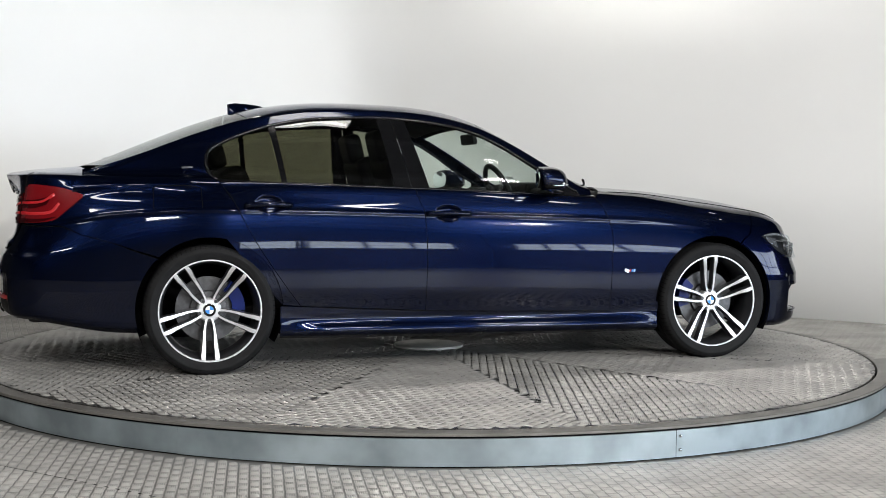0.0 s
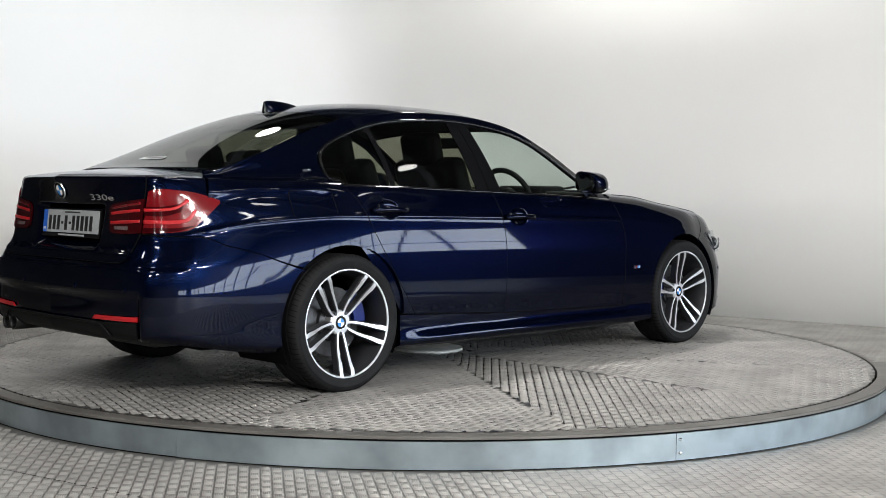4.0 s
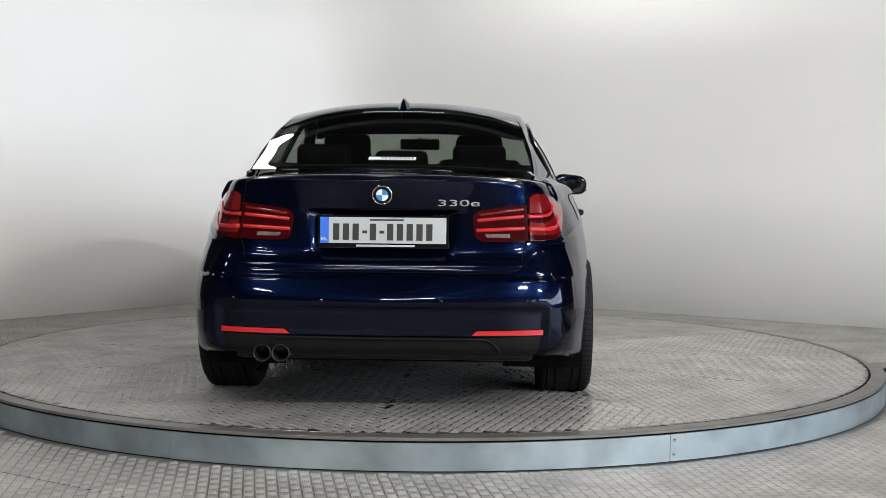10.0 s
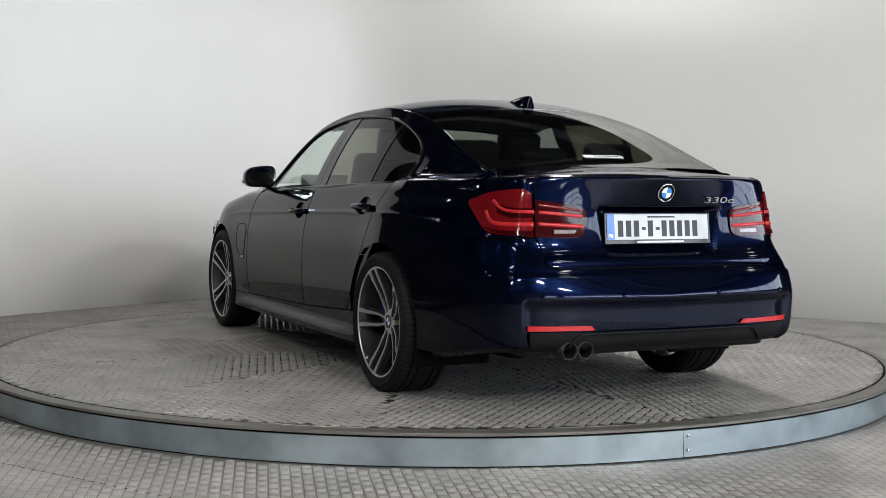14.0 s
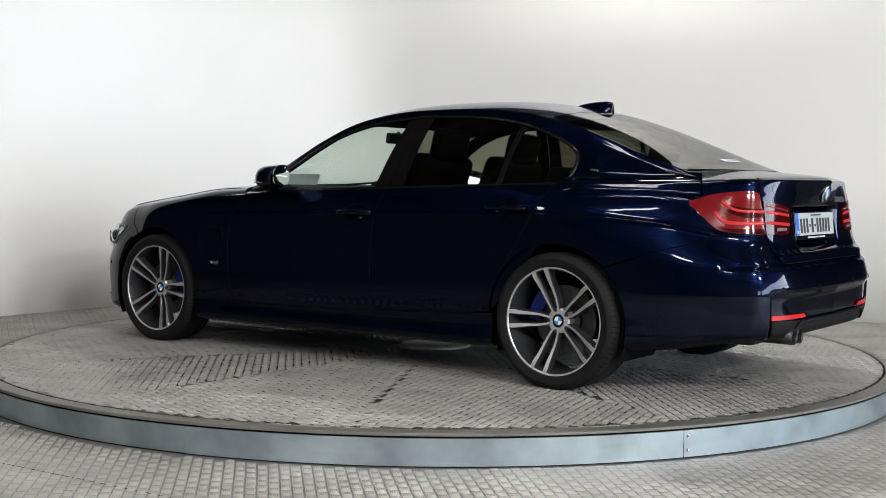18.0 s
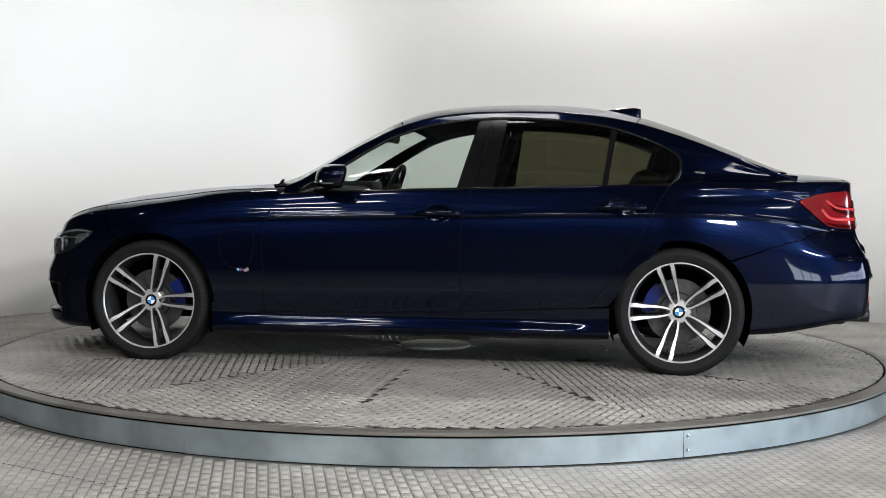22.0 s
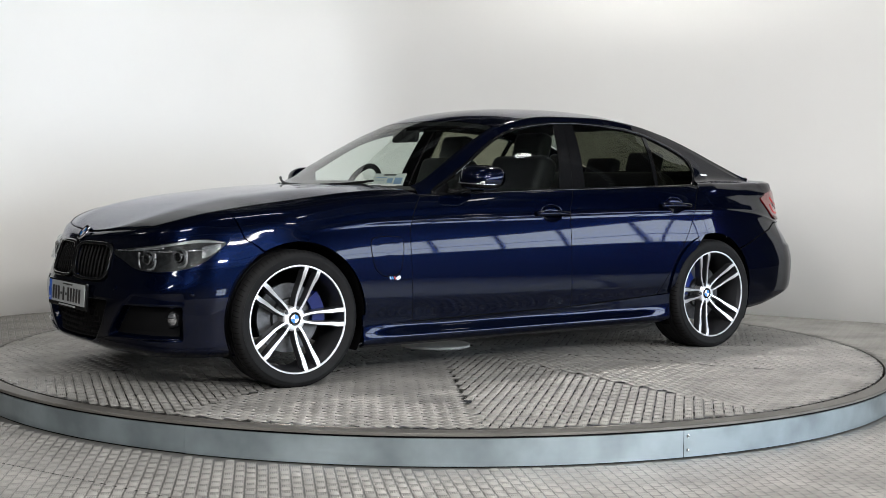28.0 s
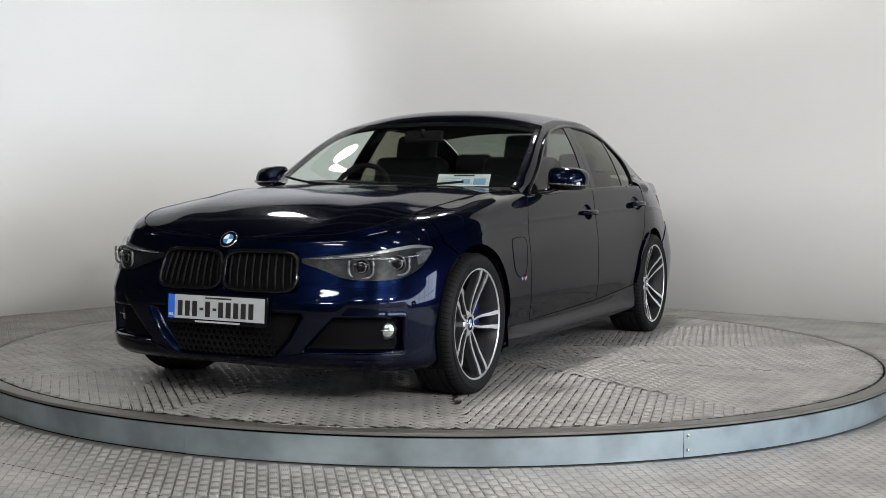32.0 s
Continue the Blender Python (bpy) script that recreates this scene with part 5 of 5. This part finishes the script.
    fog = mesh_object("fog_lamp", [m @ Vector(q) for q in v], f, GLOSS, front_bumper, label="round front fog lamp")
    v, f = lathe([(0.034, 0.004), (0.026, 0.010), (0.0, 0.013)], 28)
    mesh_object("fog_lens", [m @ Vector(q) for q in v], f, REFLECT, fog)
    bm = box_bm(-0.030, 0.030, 0.012, 0.016, -0.004, 0.004)
    bm.transform(m)
    part("fog_bar", bm, CHROME, fog)
    tube("bumper_blade", on(smooth_line([(0.30, 0.205), (0.40, 0.238), (0.55, 0.246), (0.84, 0.252)], 30), 0.001) * sgn, 0.004, PAINT, front_bumper, seg=6)

# lower grille with a net of hexagons
lg = skin("lower_grille", [body(sz_sv(np.array([[(k * np.interp(z, [0.205, 0.224, 0.30, 0.40], [0.21, 0.265, 0.335, 0.39]), z) for k in np.linspace(0.003, 1, 30)] for z in np.linspace(0.218, 0.40, 12)]).reshape(-1, 2)), 0.003, nose_dent).reshape(12, 30, 3)],
          GAP, front_bumper, both=True, label="black hexagon mesh lower grille")
bm = bmesh.new()
for r in range(7):
    for c in range(-12, 13):
        y, z = (c + 0.5 * (r % 2)) * 0.030, 0.232 + r * 0.026
        if abs(y) > np.interp(z, [0.205, 0.224, 0.30, 0.40], [0.18, 0.235, 0.305, 0.36]):
            continue
        x = 2.160 - 0.10 * (y / 0.28) ** 2 * 0.3
        for k in range(6):
            a0, a1 = math.pi / 6 + k * math.pi / 3, math.pi / 6 + (k + 1) * math.pi / 3
            q = [bm.verts.new((x + dx, y + rr * math.cos(a), z + rr * math.sin(a))) for a, rr, dx in
                 ((a0, 0.0165, 0.004), (a1, 0.0165, 0.004), (a1, 0.0125, 0.004), (a0, 0.0125, 0.004))]
            bm.faces.new(q)
            w = [bm.verts.new(v.co - Vector((0.012, 0, 0))) for v in q[2:]]
            bm.faces.new((q[3], q[2], w[0], w[1]))
tagged(part("grille_net", bm, BLACK, lg, smooth=False), kind="stuff")

# door handles, flaps and small badges
for mirror in (False, True):
    sgn = np.array([1, -1 if mirror else 1, 1])
    for door, x0, x1, z in ((front_doors[mirror], -0.045, -0.275, 0.808), (rear_doors[mirror], -0.995, -1.225, 0.850)):
        xs = np.linspace(x0, x1, 24)
        t = np.linspace(0, 1, 24)
        pts = on(np.stack([s_of_x(xs), np.full(24, z) + 0.004 * np.sin(t * math.pi)], -1), 0.0)
        lift = 0.006 + 0.030 * np.clip(np.sin(t * math.pi), 0, 1) ** 0.45
        pts = pts + np.stack([0 * t, lift, 0 * t], -1)
        hd = tube("door_handle", pts * sgn, 0.0135, PAINT, door, seg=10, label="body-coloured door handle", flat=1.1)
    # wing badge
    for k in range(3):
        c = on([(s_of_x(0.89 + 0.014 - 0.013 * k), 0.5)], 0.003)[0] * sgn
        bm = box_bm(-0.0032, 0.0032, -0.002, 0.002, -0.008, 0.008)
        bm.transform(Matrix.Translation(c) @ Matrix.Rotation(radians(25), 4, "Y"))
        part("wing_badge", bm, (PALEBLUE, BADGEBLUE, REDBAR)[k], wings[mirror], smooth=False)
    c = on([(s_of_x(0.89 - 0.032), 0.5)], 0.003)[0] * sgn
    bm = box_bm(-0.013, 0.013, -0.002, 0.002, -0.008, 0.008)
    bm.transform(Matrix.Translation(c) @ Matrix.Rotation(radians(25), 4, "Y"))
    part("wing_badge", bm, CHROME, wings[mirror], smooth=False)
    # pillar badge
    c = on_quarter([(s_of_x(-1.50), 1.035)], 0.003)[0] * sgn
    bm = box_bm(-0.033, 0.033, -0.003, 0.001, -0.0055, 0.0055, 0.001)
    bm.transform(Matrix.Translation(c) @ Matrix.Rotation(radians(-4), 4, "Y") @ Matrix.Rotation(radians(-14 * sgn[1]), 4, "Z") @ Matrix.Rotation(radians(28 * sgn[1]), 4, "X"))
    part("pillar_badge", bm, REFLECT, car, "small chrome pillar badge", smooth=False)


def flap(outline, parent, mirror, name, label, on=on):
    """A fuel or charging flap: a plate a hair proud, with a dark gap round it."""
    sgn = np.array([1, -1 if mirror else 1, 1])
    ring2 = smooth_line([*outline, outline[0]], 60)[:-1]
    szp = np.stack([s_of_x(ring2[:, 0]), ring2[:, 1]], -1)
    cen = szp.mean(0)
    rows = [on(cen + (szp - cen) * k, 0.0012) for k in (0.02, 0.35, 0.7, 0.985)]
    g = np.stack([np.vstack([r, r[:1]]) for r in rows])
    ob = skin(name, [g], PAINT, parent, 0.003, mirror=mirror, label=label)
    line = on(szp, 0.0006) * sgn
    tube("flap_gap", line, 0.0021, GAP, ob, closed=True, seg=5)
    return ob


flap([(1.012, 0.66), (1.004, 0.60), (0.985, 0.545), (0.945, 0.514), (0.895, 0.508), (0.845, 0.530), (0.826, 0.60), (0.822, 0.67), (0.845, 0.700), (0.90, 0.704), (0.96, 0.702), (1.0, 0.694)],
     wings[0], False, "charging_flap", "round-cornered charging flap in the front wing")
flap([(-1.445, 0.935), (-1.442, 0.88), (-1.445, 0.825), (-1.50, 0.815), (-1.56, 0.815), (-1.63, 0.817), (-1.675, 0.828), (-1.675, 0.88), (-1.672, 0.935),
      (-1.62, 0.942), (-1.56, 0.945), (-1.50, 0.944)], quarters[1], True, "fuel_flap", "square fuel flap in the rear quarter", on_quarter)

# door mirrors
for mirror in (False, True):
    sg = -1 if mirror else 1
    root = new("door_mirror")
    root.parent = car
    tagged(root, "door mirror with body-coloured cap")
    n, m_ = 28, 16
    v, f = [], []
    for j in range(m_ + 1):
        b = -math.pi / 2 + math.pi * j / m_
        for i in range(n):
            a = 2 * math.pi * i / n
            cx = math.copysign(abs(math.cos(a)) ** 0.62, math.cos(a)) * math.cos(b) ** 0.5
            cy = math.copysign(abs(math.sin(a)) ** 0.8, math.sin(a)) * math.cos(b) ** 0.5
            cz = math.copysign(abs(math.sin(b)) ** 0.72, math.sin(b))
            x = 0.345 + (0.13 * cx if cx > 0 else 0.03 * cx) - 0.02 * cy
            v.append((x - 0.012 * cz, (0.932 + 0.098 * cy + 0.010 * cz * 0), 0.998 + 0.062 * cz - 0.010 * cy * (cz > 0)))
    f = grid_faces(m_ + 1, n) + [(j * n + n - 1, j * n, (j + 1) * n, (j + 1) * n + n - 1) for j in range(m_)]
    v = [(x, y * sg, z) for x, y, z in v]
    f = [q if sg > 0 else q[::-1] for q in f]
    cap_f = [q for q in f if sum(v[k][2] for k in q) / 4 > 0.972]
    low_f = [q for q in f if q not in set(cap_f)]
    mesh_object("mirror_cap", v, cap_f, PAINT, root)
    mesh_object("mirror_base", v, low_f, GLOSS, root)
    ta = np.linspace(-1.15, 1.45, 24)
    strip = [(0.345 + 0.133 * math.cos(t) ** 0.62 - 0.02 * math.sin(t), (0.932 + 0.100 * math.copysign(abs(math.sin(t)) ** 0.8, math.sin(t))) * sg, 0.968 - 0.006 * math.sin(t))
             for t in ta if math.cos(t) > 0]
    tube("indicator_strip", np.array(strip), 0.0042, REFLECT, root, seg=6, label="thin silver indicator strip")
    a = np.linspace(0, 2 * math.pi, 28, endpoint=False)
    gl = [(0.312 - 0.02 * math.sin(t), (0.932 + 0.086 * math.copysign(abs(math.sin(t)) ** 0.7, math.sin(t))) * sg, 0.998 + 0.050 * math.copysign(abs(math.cos(t)) ** 0.7, math.cos(t))) for t in a]
    mesh_object("mirror_glass", gl, [tuple(range(28))], mat("mirror_silver", (0.75, 0.78, 0.78), 0.03, 1.0, var=0.02) if not mirror else bpy.data.materials["mirror_silver"], root, smooth=False)
    arm = [(0.50, 0.80 * sg, 0.925), (0.45, 0.84 * sg, 0.930), (0.41, 0.88 * sg, 0.945), (0.39, 0.93 * sg, 0.955)]
    tube("mirror_arm", smooth_line(arm, 14), 0.022, GLOSS, root, seg=10, flat=0.6)
    ind = [(0.465 - 0.5 * (y - 0.87) ** 2 * 3.4 - 0.02 * (y - 0.93), y * sg, 0.973) for y in np.linspace(0.875, 1.018, 14)]
    tube("indicator", ind, 0.006, BADGEWHITE, root, seg=6, label="clear indicator strip")
    # corner trim ahead of the window
    g = side_grid(lin(0.60, 0.60), lin(0.49, 0.49), 8, 5, lambda x: w_of(x, ZD(x) - 0.004), lambda x: w_of(x, ZT(x)), 0.005)
    skin("mirror_corner", [g], GLOSS, root, 0.005, mirror=mirror)

# roof aerial
n = 20
v = []
for i in range(n):
    t = i / (n - 1)
    x = -1.005 - 0.215 * t
    h = 0.068 * (t ** 0.75) * (1 if t < 0.86 else 1 - 0.10 * (t - 0.86) / 0.14)
    w = 0.034 * math.sin(math.pi * min(1, 0.12 + 0.80 * t)) ** 0.6 + 0.004
    zr = float(ZC(x)) - 0.004
    for k in range(9):
        a = math.pi * k / 8
        v.append((x - 0.012 * math.sin(a) * t * 0, w * math.cos(a) * (1 - 0.55 * math.sin(a)), zr + h * math.sin(a) ** 0.8))
f = grid_faces(n, 9) + [tuple(range(9)), tuple(range((n - 1) * 9, n * 9))[::-1]]
mesh_object("roof_aerial", v, f, PAINT, roof, label="shark fin roof aerial")

# stickers in the rear window: plain bars
pt = cabin(np.array([-1.875, -1.905]), np.array([2.0, 2.0]), 0.003)
st = mesh_object("window_sticker", [(pt[0][0], 0.105, pt[0][2]), (pt[0][0], -0.105, pt[0][2]), (pt[1][0], -0.105, pt[1][2] - 0.001), (pt[1][0], 0.105, pt[1][2] - 0.001)],
                 [(0, 1, 2, 3)], PAPER, rear_screen, smooth=False, label="white sticker with dark print")
for k in range(9):
    y = 0.05 - k * 0.017
    a_, b_ = pt[0] * 0.7 + pt[1] * 0.3, pt[0] * 0.3 + pt[1] * 0.7
    mesh_object("print_bar", [(a_[0] - 0.001, y, a_[2] + 0.0015), (a_[0] - 0.001, y - 0.011, a_[2] + 0.0015), (b_[0] - 0.001, y - 0.011, b_[2] + 0.0015), (b_[0] - 0.001, y, b_[2] + 0.0015)],
                [(0, 1, 2, 3)], INK, st, smooth=False)
for k in range(18):
    y = 0.195 - k * 0.0225
    q = cabin(np.array([-1.250, -1.262]), np.array([2 - abs(y) / 0.57] * 2), 0.003)
    mesh_object("print_bar", [(q[0][0], y, q[0][2]), (q[0][0], y - 0.015, q[0][2]), (q[1][0], y - 0.015, q[1][2]), (q[1][0], y, q[1][2])],
                [(0, 1, 2, 3)], PAPER, rear_screen, smooth=False)

# ---- cabin interior ----
def soft_box(name, size, m, material, parent, bev=0.04, label=""):
    bm = box_bm(-size[0] / 2, size[0] / 2, -size[1] / 2, size[1] / 2, -size[2] / 2, size[2] / 2, bev, 4)
    bm.transform(m)
    return auto_smooth(part(name, bm, material, parent, label), 50)


for sg in (1, -1):
    seat = new("front_seat")
    seat.parent = car
    tagged(seat, "black leather front seat with headrest")
    y = 0.37 * sg
    soft_box("seat_cushion", (0.52, 0.50, 0.16), pose(0.05, y, 0.52, 0, -8), LEATHER, seat, 0.06)
    soft_box("seat_back", (0.14, 0.48, 0.62), pose(-0.27, y, 0.83, 0, -20), LEATHER, seat, 0.06)
    soft_box("headrest", (0.10, 0.26, 0.18), pose(-0.42, y, 1.175, 0, -14), LEATHER, seat, 0.045)
    for k in (-0.06, 0.06):
        part("headrest_post", cyl_bm(0.006, 0.006, 0.12, pose(-0.385, y + k, 1.09, 0, -14), 8), CHROME, seat)
bench = new("rear_seat")
bench.parent = car
tagged(bench, "black leather rear bench seat")
soft_box("seat_cushion", (0.50, 1.30, 0.18), pose(-0.85, 0, 0.50, 0, -6), LEATHER, bench, 0.06)
soft_box("seat_back", (0.16, 1.30, 0.56), pose(-1.17, 0, 0.78, 0, -24), LEATHER, bench, 0.06)
for y in (-0.38, 0, 0.38):
    soft_box("headrest", (0.09, 0.26, 0.14), pose(-1.33, y, 1.105 if y else 1.075, 0, -16), LEATHER, bench, 0.04)
soft_box("parcel_shelf", (0.50, 1.15, 0.03), pose(-1.62, 0, 0.985), CABIN, car, 0.01)
dash = soft_box("dashboard", (0.52, 1.42, 0.22), pose(0.66, 0, 0.83, 0, 3), CABIN, car, 0.06, "dark grey dashboard")
soft_box("instrument_hood", (0.22, 0.36, 0.07), pose(0.50, -0.37, 0.945), CABIN, dash, 0.03)
soft_box("cabin_floor", (2.5, 1.40, 0.05), pose(-0.25, 0, 0.30), CABIN, car, 0.01)
soft_box("centre_console", (0.9, 0.22, 0.30), pose(0.15, 0, 0.47), CABIN, car, 0.04)
for sg in (1, -1):
    for x0, x1 in ((0.72, -0.26), (-0.32, -1.10)):
        part("door_card", box_bm(x1, x0, min(0.74 * sg, 0.78 * sg), max(0.74 * sg, 0.78 * sg), 0.32, 0.905, 0.015), CABIN, car)
ht = [top_sheet(lambda u: header(u) - 0.02, lambda u: rear_top(u) + 0.0, lambda x: 0.93 + 0 * x, 30, 14, -0.035)]
skin("headliner", ht, HEADLINER, car, both=True)
ctr = Matrix.Translation((0.30, -0.37, 0.905)) @ Matrix.Rotation(radians(-24), 4, "Y")
ring = [ctr @ Vector((0, 0.180 * math.cos(a), 0.180 * math.sin(a))) for a in np.linspace(0, 2 * math.pi, 40, endpoint=False)]
sw = tube("steering_wheel", ring, 0.016, LEATHER, car, closed=True, seg=10, label="black leather steering wheel")
part("wheel_boss", cyl_bm(0.07, 0.06, 0.05, ctr @ Matrix.Rotation(math.pi / 2, 4, "Y"), 24), CABIN, sw)
for a in (20, 160, 270):
    p0 = ctr @ Vector((0, 0.05 * math.cos(radians(a)), 0.05 * math.sin(radians(a))))
    p1_ = ctr @ Vector((0, 0.175 * math.cos(radians(a)), 0.175 * math.sin(radians(a))))
    tube("wheel_spoke", [p0, p0.lerp(p1_, 0.5), p1_], 0.014, CABIN, sw, seg=8)
soft_box("rear_view_mirror", (0.03, 0.24, 0.065), pose(0.22, 0.0, 1.235, 0, -10), CABIN, car, 0.012, "dark rear view mirror")
part("mirror_stem", cyl_bm(0.012, 0.012, 0.05, pose(0.232, 0, 1.252), 10), CABIN, car)
# printed card on the dashboard: its words become bars
card_m = Matrix.Translation((0.62, 0.435, 0.985)) @ Matrix.Rotation(radians(-24), 4, "Y") @ FRONT
card = new("price_card")
card.parent = car
tagged(card, "white printed card on the dashboard")
for nm, x0, x1, y0, y1, z, mt in (("card_sheet", -0.152, 0.152, -0.034, 0.034, 0.0, PAPER), ("print_bar", -0.06, 0.06, 0.022, 0.030, 0.001, INK),
                                  ("print_bar", -0.13, -0.02, 0.008, 0.012, 0.001, PALEBLUE), ("print_bar", -0.13, -0.04, -0.006, -0.003, 0.001, PALEBLUE),
                                  ("print_bar", 0.06, 0.13, -0.026, 0.010, 0.001, PALEBLUE), ("print_bar", -0.01, 0.04, -0.02, 0.006, 0.001, PALEBLUE)):
    bm = box_bm(x0, x1, y0, y1, z, z + 0.001)
    bm.transform(card_m)
    part(nm, bm, mt, card, smooth=False)
# wipers
for y0, y1 in ((-0.62, 0.0), (-0.05, 0.50)):
    ys = np.linspace(y0, y1, 12)
    xs = 0.870 - 0.24 * (ys / 0.74) ** 2
    tube("wiper", np.stack([xs, ys, ZC(xs) - 0.012 - 0.02 * (ys / 0.74) ** 2 + 0.012], -1), 0.007, BLACK, windscreen, seg=6)


# ---- tread bars ----
def tread_bars(name, lo, hi, angle, inside, z, parent, cell=0.042, label="", material=None):
    """Groups of five raised bars in a chequer of square cells, turned by angle; inside(x, y) keeps a cell. One joined mesh."""
    c, s = math.cos(radians(angle)), math.sin(radians(angle))
    n = int(max(hi[0] - lo[0], hi[1] - lo[1]) * 1.5 / cell) + 2
    mid = ((lo[0] + hi[0]) / 2, (lo[1] + hi[1]) / 2)
    i, j = np.meshgrid(np.arange(-n // 2, n // 2), np.arange(-n // 2, n // 2))
    i, j = i.ravel(), j.ravel()
    u, v = (i + 0.5) * cell, (j + 0.5) * cell
    x, y = mid[0] + c * u - s * v, mid[1] + s * u + c * v
    keep = inside(x, y)
    u, v, odd = u[keep], v[keep], ((i + j) % 2 == 1)[keep]
    k = np.arange(-2, 3) * cell * 0.185
    u = np.repeat(u, 5) + np.where(np.repeat(odd, 5), np.tile(k, len(odd)), 0)
    v = np.repeat(v, 5) + np.where(np.repeat(odd, 5), 0, np.tile(k, len(odd)))
    odd = np.repeat(odd, 5)
    L, Wd, h = cell * 0.42, cell * 0.066, 0.0036
    base = np.array([(-1, -1, 0), (1, -1, 0), (1, 1, 0), (-1, 1, 0), (-.60, -.16, 1), (.60, -.16, 1), (.60, .16, 1), (-.60, .16, 1)], float)
    # along-bar taper stays on the long side
    a = np.where(odd[:, None], base[:, 1], base[:, 0])
    b = np.where(odd[:, None], base[:, 0], base[:, 1])
    P_u = u[:, None] + np.where(odd[:, None], b * Wd, a * L)
    P_v = v[:, None] + np.where(odd[:, None], a * L, b * Wd)
    X, Y = mid[0] + c * P_u - s * P_v, mid[1] + s * P_u + c * P_v
    Z = np.broadcast_to(z + base[:, 2] * h, X.shape)
    co = np.stack([X, Y, Z], -1).reshape(-1, 3)
    q = np.array([(4, 5, 6, 7), (0, 1, 5, 4), (1, 2, 6, 5), (2, 3, 7, 6), (3, 0, 4, 7)])
    m = len(u)
    faces = (q[None] + 8 * np.arange(m)[:, None, None]).reshape(-1, 4)
    me = bpy.data.meshes.new(name)
    me.vertices.add(len(co))
    me.vertices.foreach_set("co", co.ravel())
    me.loops.add(faces.size)
    me.loops.foreach_set("vertex_index", faces.ravel().astype(np.int32))
    me.polygons.add(len(faces))
    me.polygons.foreach_set("loop_start", np.arange(0, faces.size, 4, dtype=np.int32))
    me.update(calc_edges=True)
    me.validate()
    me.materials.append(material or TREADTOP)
    ob = new(name, me)
    ob.parent = parent
    return tagged(ob, label or "small raised bars of the tread plate", kind="stuff")


for k in range(12):
    a0_, a1_ = 30 * k - 1.2, 30 * k + 28.8

    def in_wedge(x, y, a0=a0_, a1=a1_):
        a, r = (np.degrees(np.arctan2(y, x)) - a0) % 360 + a0, np.hypot(x, y)
        return (r > 0.22) & (r < RD - 0.025) & (a > a0 + 0.3 / r) & (a < a1 - 0.3 / r)
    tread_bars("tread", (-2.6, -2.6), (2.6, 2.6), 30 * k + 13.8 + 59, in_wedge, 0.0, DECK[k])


def in_front(x, y):
    return (np.hypot(x, y) > RP + 0.03) & (y < -0.3) & (y > -4.38) & (np.abs(x) < 2.88)


tread_bars("tread", (-2.8, -4.4), (2.8, -0.3), 8, in_front, LOW, low_floor, material=FLOORBAR)


def in_back(x, y):
    """Between the turntable and the two walls."""
    d_l = (x - CORNER[0]) * -0.790 - (y - CORNER[1]) * -0.613
    d_r = (x - CORNER[0]) * -0.574 + (y - CORNER[1]) * -0.819
    return (np.hypot(x, y) > RD + 0.04) & (y > -0.4) & (np.abs(d_l) > 0.05) & (d_r > 0.05) & (y - CORNER[1] < 1.289 * (x - CORNER[0]) - 0.05) & (np.abs(x) < 4.2)


tread_bars("tread", (-4.2, -0.4), (4.2, 4.6), 20, in_back, 0.0, platform, material=BACKBAR)


# ---- what moves ----
ANGLES = [(0, 15.9), (3, 37.28), (6, 58.60), (7.5, 69.10), (9, 79.84), (10.5, 90.55), (13, 108.07), (16.5, 132.80), (19, 150.74),
          (23, 179.57), (25, 193.94), (28, 215.39), (30, 229.75), (32, 244.12)]


def table_angle(t):
    """Degrees turned: an even rate with a slow drift."""
    tt, aa = np.array(ANGLES).T
    k = np.polyfit(tt, aa, 5)
    return float(np.polyval(k, t))


def motions():
    """The table turns, and the car stands on it."""
    rows_t, rows_c = [], []
    for i in range(33):
        turn = Matrix.Rotation(radians(table_angle(i)), 4, "Z")
        rows_t.append((i, turn))
        rows_c.append((i, turn @ Matrix.Translation((0.032, 0.038, 0))))
    walk(turntable, rows_t)
    walk(car, rows_c)


motions()
